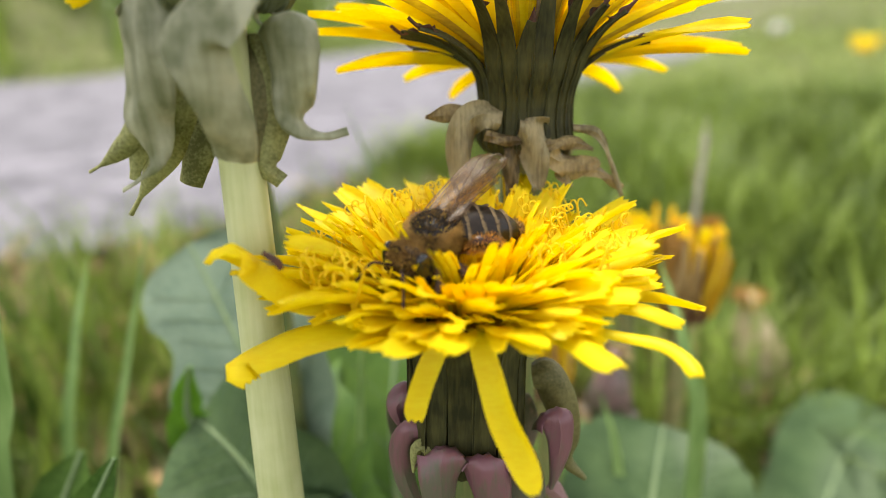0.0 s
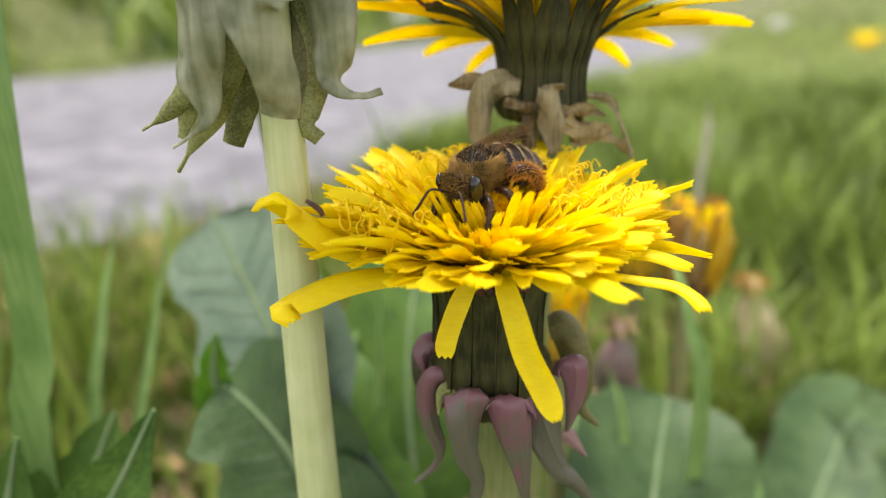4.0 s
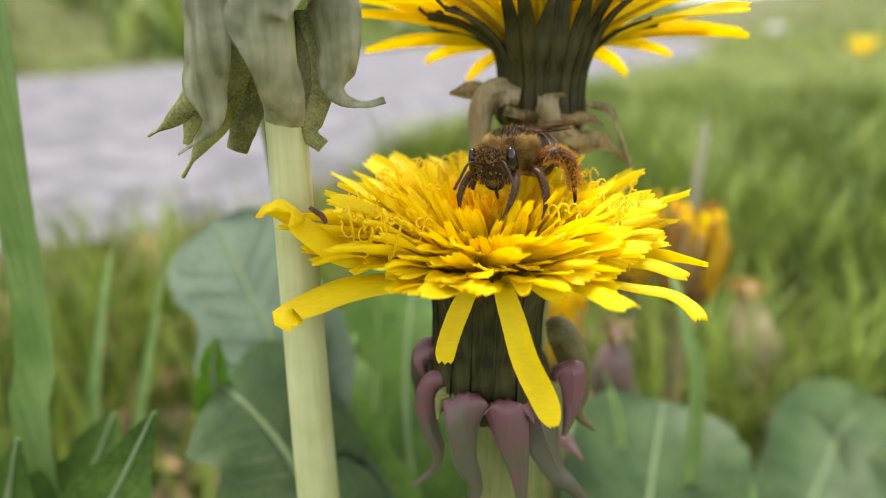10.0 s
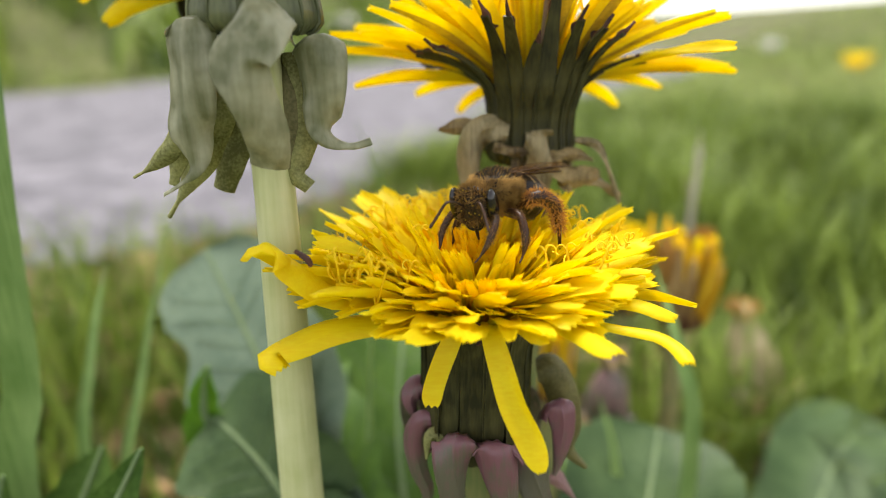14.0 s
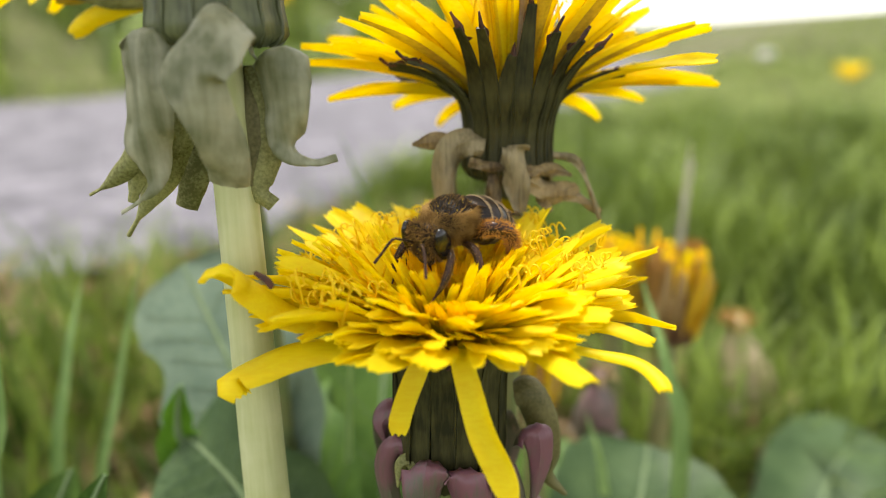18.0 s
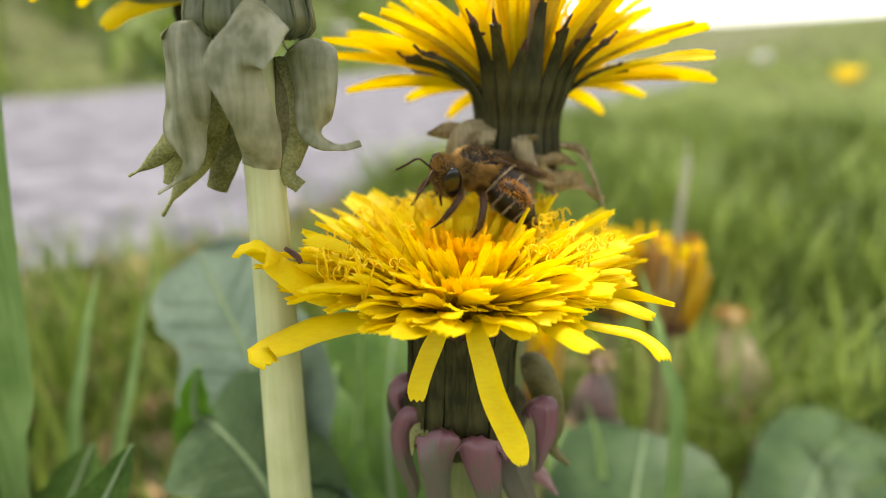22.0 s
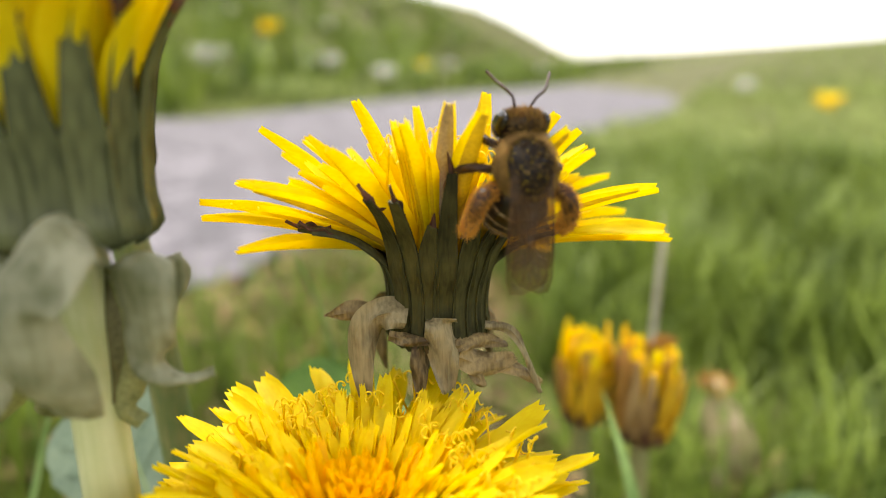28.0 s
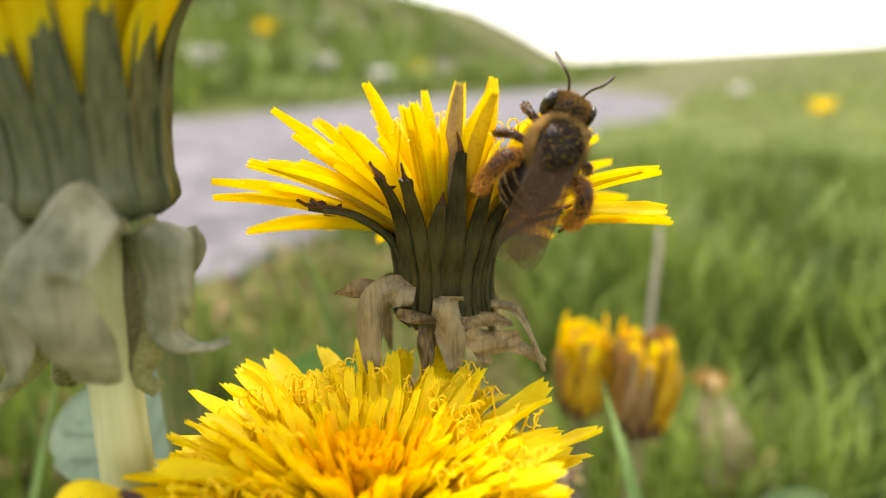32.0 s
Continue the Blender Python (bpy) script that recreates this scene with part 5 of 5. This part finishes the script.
for sign in (1, -1):
    part("eye", mesh("eye", *ball(0.375, sign * 0.175, -0.045, 0.098, 0.052, 0.178, 16, 20), EYE_BLACK), head, "glossy black compound eye")
    part("antenna", mesh("antenna", *tube([(0.47, sign * 0.05, 0.0), (0.55, sign * 0.10, 0.10), (0.60, sign * 0.16, 0.13), (0.70, sign * 0.22, 0.06), (0.80, sign * 0.27, 0.0)], lambda s: 0.010 + 0.004 * s, 12, 8), LEGM), head, "elbowed dark antenna")
    part("mandible", mesh("mandible", *tube([(0.43, sign * 0.07, -0.16), (0.46, sign * 0.06, -0.23), (0.46, sign * 0.01, -0.27)], lambda s: 0.03 - 0.018 * s, 6, 8), CHITIN), head)
part("tongue", mesh("tongue", *tube([(0.42, 0, -0.2), (0.44, 0, -0.3), (0.43, 0, -0.4)], lambda s: 0.025 - 0.015 * s, 5, 6), LEGM), head)


def abdomen_radius(x):
    """Half breadth of the abdomen, x from 0 at the waist to 1 at the tip."""
    return 0.25 * math.sin(math.pi * min(1, 0.10 + 0.90 * x) ** 0.72) ** 0.62 if x < 0.995 else 0.01


abdomen = part("abdomen", mesh("abdomen", *ball(-0.30, 0, -0.06, 0.1, 0.06, 0.06), CHITIN), bee, "black abdomen with pale hair bands")
SEG = [0.0, 0.20, 0.38, 0.56, 0.73, 0.88, 1.0]
for i in range(6):
    a, b = SEG[i], SEG[i + 1]
    prof = []
    for k in range(7):
        s = a + (b - a) * k / 6
        r = abdomen_radius(s) * (1.0 + 0.05 * k / 6)
        prof.append((s, r))
    verts, faces, sides = [], [], 20
    for s, r in prof:
        for j in range(sides):
            an = 2 * math.pi * j / sides
            verts.append((-0.16 - 0.78 * s, r * math.cos(an), -0.05 - 0.10 * s * s + 0.88 * r * math.sin(an)))
    for k in range(6):
        for j in range(sides):
            p, q = k * sides + j, k * sides + (j + 1) % sides
            faces.append((p, q, q + sides, p + sides))
    faces.append(tuple(range(sides))[::-1])
    faces.append(tuple(range(6 * sides, 7 * sides)))
    seg = part("segment", mesh("segment", verts, faces, CHITIN), abdomen)
    if i < 4:
        rng = random.Random(i)
        spots = []
        for _ in range(620):
            an = rng.uniform(0, 6.283)
            s = b - rng.uniform(0.0, 0.022)
            r = abdomen_radius(s) * 1.045
            n = Vector((0, math.cos(an), math.sin(an)))
            spots.append((Vector((-0.16 - 0.78 * s, r * n.y, -0.05 - 0.10 * s * s + 0.88 * r * n.z)), n))
        part("hair_band", mesh("hair_band", *hairs(spots, 0.03, 20 + i, (-2.6, 0, 0), 0.0038, 0.25), BAND), seg, "pale cream hair band")
rng = random.Random(77)
tail = [(Vector((-0.16 - 0.78 * s, abdomen_radius(s) * math.cos(a), -0.05 - 0.1 * s * s + 0.88 * abdomen_radius(s) * math.sin(a))), Vector((-0.6, math.cos(a), math.sin(a)))) for s, a in ((rng.uniform(0.88, 0.99), rng.uniform(0, 6.283)) for _ in range(420))]
part("fur", mesh("fur", *hairs(tail, 0.05, 78, (-1, 0, 0), 0.004), FUR), abdomen, "brown tail fur")

# legs: hip, knee, ankle, toe of the one side, thickness; the hind pair carries brushes
LEGS = [("front_leg", [(0.20, 0.12, -0.16), (0.30, 0.26, -0.20), (0.42, 0.30, -0.36), (0.50, 0.26, -0.50), (0.56, 0.24, -0.56)], 0.038),
        ("middle_leg", [(0.02, 0.14, -0.18), (0.06, 0.34, -0.20), (0.10, 0.44, -0.40), (0.14, 0.44, -0.54), (0.20, 0.45, -0.60)], 0.042),
        ("hind_leg", [(-0.12, 0.14, -0.16), (-0.20, 0.34, -0.06), (-0.36, 0.42, -0.16), (-0.44, 0.42, -0.42), (-0.46, 0.42, -0.60)], 0.078)]
for nm, line, r in LEGS:
    r *= 0.72
    for sign in (1, -1):
        pts = [(x, sign * y, z) for x, y, z in line]
        leg = part(nm, mesh(nm, *tube(pts, lambda s, r=r: r * (0.8 + 0.7 * math.sin(math.pi * min(1, s * 1.3)) - 0.55 * s), 16, 8), LEGM), bee)
        way = spline(pts, 30)
        lo, hi = (4, 22) if nm == "hind_leg" else (2, 18)
        rg = random.Random(len(nm) + sign)
        spots = []
        for _ in range(2600 if nm == "hind_leg" else 600):
            c = way[rg.randrange(lo, hi)]
            n = Vector((rg.gauss(0, 1), rg.gauss(0, 1), rg.gauss(0, 1))).normalized()
            spots.append((c + n * r * 0.9, n))
        part("pollen_brush" if nm == "hind_leg" else "fur", mesh("brush", *hairs(spots, 0.065 if nm == "hind_leg" else 0.04, 50 + sign, (-0.2, 0, -0.2), 0.0036), POLLEN if nm == "hind_leg" else FUR), leg, "orange pollen-laden brush" if nm == "hind_leg" else "")


def wing(name, base, length, width, sign, sweep, lift):
    """A clear membrane with a net of veins."""
    rows, cols = 14, 6
    verts, faces = [], []
    d = Vector((-math.cos(sweep), sign * math.sin(sweep), lift)).normalized()
    e = Vector((0, 0, 1)).cross(d).normalized() * sign

    def at(s, u):
        w = width * (0.25 + 0.75 * math.sin(math.pi * min(1, 0.08 + 0.62 * s)) ** 0.9) * (1 if s < 0.85 else math.sqrt(max(0.02, 1 - ((s - 0.85) / 0.16) ** 2)))
        return Vector(base) + d * (length * s) + e * (w * (u - 0.15)) + Vector((0, 0, 0.02 * math.sin(5 * u + 4 * s)))
    for face in (0.003, -0.003):
        for i in range(rows + 1):
            for j in range(cols + 1):
                verts.append(tuple(at(i / rows, j / cols) + Vector((0, 0, face))))
    k = (rows + 1) * (cols + 1)
    for i in range(rows):
        for j in range(cols):
            a = i * (cols + 1) + j
            faces.append((a, a + 1, a + cols + 2, a + cols + 1))
            faces.append((k + a + 1, k + a, k + a + cols + 1, k + a + cols + 2))
    ob = part(name, mesh(name, verts, faces, WING), bee, "clear brownish veined wing")
    net = []
    for s0, u0, s1, u1 in ((0, 0.1, 0.9, 0.0), (0, 0.2, 0.55, 0.3), (0.55, 0.3, 0.9, 0.12), (0, 0.3, 0.4, 0.62), (0.4, 0.62, 0.75, 0.72), (0.55, 0.3, 0.6, 0.55), (0.72, 0.23, 0.78, 0.5),
                           (0.4, 0.28, 0.4, 0.62), (0.6, 0.55, 0.78, 0.5), (0.78, 0.5, 0.86, 0.62), (0.6, 0.55, 0.68, 0.72), (0.1, 0.35, 0.35, 0.95), (0.6, 0.25, 0.62, 0.04),
                           (0.75, 0.72, 0.9, 0.8), (0.68, 0.72, 0.72, 0.92), (0.86, 0.62, 0.95, 0.6), (0.78, 0.5, 0.94, 0.4), (0.4, 0.62, 0.5, 0.9), (0.9, 0.12, 0.96, 0.3)):
        line = [at(s0 + (s1 - s0) * q / 3, u0 + (u1 - u0) * q / 3) for q in range(4)]
        net.append(tube(line, lambda s: 0.0034, 4, 5))
    part("vein_net", mesh("vein_net", *joined(net), VEIN), ob, "dark brown wing veins")
    return ob


wings = []
for sign in (1, -1):
    wings.append((sign, (-0.04, sign * 0.15, 0.13), wing("fore_wing", (-0.04, sign * 0.15, 0.145 + 0.012 * sign), 1.0, 0.36, sign, radians(-1), 0.0)))
    wings.append((sign, (-0.12, sign * 0.15, 0.12), wing("hind_wing", (-0.12, sign * 0.15, 0.115 + 0.006 * sign), 0.72, 0.24, sign, radians(1), 0.0)))


# ---- what moves ----
# seconds, bend of the abdomen up or down and sideways (degrees)
BEND = [
    (0, -4, -36),
    (1, -29, -27),
    (2, -26, -6),
    (3, -5, -14),
    (6, -27, -35),
    (7, -27, -30),
    (9, -12, 4),
    (11, -7, 7),
    (13, -13, 5),
    (15, -11, 11),
    (18, -16, -6),
    (19, -25, -10),
    (20, -10, -23),
    (20.5, -34, -23),
    (21, -30, -45),
    (21.5, -23, -43),
    (22, -27, -54),
    (22.5, -20, 8),
    (23, -10, 7),
    (23.5, -15, 1),
    (24, -4, -6),
    (24.5, -9, -7),
    (25, -7, 3),
    (25.5, -15, -5),
    (26, -40, -28),
    (26.5, -52, -46),
    (28.5, -73, -9),
    (29, -73, -15),
    (30, -76, 12),
    (30.5, -76, 7),
    (31, -76, 12),
    (32, -70, -30),
]
# seconds, place of the bee's thorax (cm from the first eye point), turn (degrees)
BEE = [
    (0, -0.05, 3.96, -1.41, -5.1, 10.8, -126.4),
    (1, -0.12, 3.96, -1.32, -10.1, 31.7, -160.7),
    (2, -0.13, 3.97, -1.32, -3.6, 28.3, -169.9),
    (3, 0.05, 4.10, -1.30, 3.9, 5.5, -147.3),
    (6, 0.13, 4.10, -1.20, 0.3, 18.7, -93.8),
    (7, 0.28, 4.10, -1.10, 1.5, 1.1, -100.5),
    (9, 0.33, 4.10, -1.07, 6.5, -0.0, -134.6),
    (11, 0.33, 4.10, -1.08, 6.5, -2.8, -128.4),
    (13, 0.32, 4.10, -1.11, 5.6, -2.3, -133.2),
    (15, 0.30, 4.10, -1.04, 6.0, -3.6, -137.4),
    (18, 0.19, 4.10, -1.16, -3.6, 5.0, -131.9),
    (19, 0.07, 4.10, -1.17, 2.8, 10.4, -118.4),
    (20, 0.16, 4.10, -1.06, -1.4, 7.7, -143.0),
    (20.5, 0.04, 4.10, -1.07, -9.5, 29.0, -151.8),
    (21, 0.11, 4.06, -1.09, 0.3, 15.9, -147.4),
    (21.5, 0.16, 4.30, -0.92, -7.2, -9.7, -148.0),
    (22, 0.30, 4.48, -0.96, -16.2, -2.6, -152.4),
    (22.5, 0.41, 4.62, -1.11, -22.0, -24.3, 122.2),
    (23, 0.64, 4.70, -0.85, -7.3, -44.7, 90.0),
    (23.5, 0.90, 4.67, -0.56, 11.8, -49.4, 69.6),
    (24, 0.76, 4.66, -0.51, -1.2, -58.1, 75.7),
    (24.5, 0.89, 4.65, -0.32, 10.2, -47.0, 76.1),
    (25, 0.93, 4.62, -0.06, 20.2, -48.4, 67.9),
    (25.5, 1.12, 4.60, 0.21, 30.4, -45.9, 53.7),
    (26, 1.29, 4.61, 0.24, 42.5, -54.5, 49.0),
    (26.5, 1.19, 4.63, 0.27, 16.5, -55.9, 82.6),
    (28.5, 1.33, 4.63, 0.45, -2.6, -70.8, 104.6),
    (29, 1.36, 4.64, 0.36, -12.7, -75.0, 118.9),
    (30, 1.42, 4.63, 0.32, -30.2, -30.4, 142.3),
    (30.5, 1.38, 4.63, 0.06, -11.7, -31.4, 103.9),
    (31, 1.48, 4.62, 0.19, 24.3, -49.8, 75.8),
    (32, 1.43, 4.61, 0.42, 41.3, -56.2, 51.4),
]
# seconds, rise of the folded wings over the back (degrees)
LIFT = [(0, 13), (1, -16), (2, -11), (3, -6), (6, 0), (7, 0), (9, 0), (11, 0), (13, 0), (15, 0), (18, -22), (19, -4), (20, -17), (20.5, -13), (21, -4), (21.5, -13), (22, -17), (22.5, 6), (23, -3), (23.5, -7), (24, 3), (24.5, 0), (25, 0), (25.5, 0), (26, 10), (26.5, -6), (28.5, -19), (29, -23), (30, -32), (30.5, -0), (31, -1), (32, -12)]
# seconds, nod and turn of the head (degrees)
NOD = [(0, 18, 0), (3, 20, 0), (6, 22, 5), (7, 28, 18), (9, 28, 24), (15, 26, 22), (18, 24, 8), (20, 22, 0), (22, 14, 0), (23, 4, 0), (25, -2, 0), (32, 0, 0)]
# seconds, spread of the wings
SPREAD = [(0, 0), (22.5, 1), (23.5, 5), (24, 10), (24.5, 30), (25, 34), (25.5, 22), (26, 15), (26.5, 5), (28.5, 1), (32, 1)]


def between(rows, t):
    """The value at t of rows of (seconds, value)."""
    for (t0, a), (t1, b) in zip(rows, rows[1:]):
        if t0 <= t <= t1:
            return a + (b - a) * (t - t0) / (t1 - t0)
    return rows[-1][1]


def motions():
    walk(bee, [(t, pose(x * CM, y * CM, (z + EYE) * CM, rx, ry, rz)) for t, x, y, z, rx, ry, rz in BEE])
    waist = pose(-0.17 * CM, 0, -0.05 * CM)
    walk(abdomen, [(t, waist @ pose(0, 0, 0, 0, up, turn) @ waist.inverted()) for t, up, turn in BEND])
    neck = pose(0.25 * CM, 0, 0)
    walk(head, [(t, neck @ pose(0, 0, 0, 0, nod, turn) @ neck.inverted()) for t, nod, turn in NOD])
    # the wings rise and spread a little on the way, and fold again
    for sign, (x, y, z), ob in wings:
        root = pose(x * CM, y * CM, z * CM)
        walk(ob, [(t, root @ pose(0, 0, 0, 0, up, -sign * between(SPREAD, t)) @ root.inverted()) for t, up in LIFT])


motions()
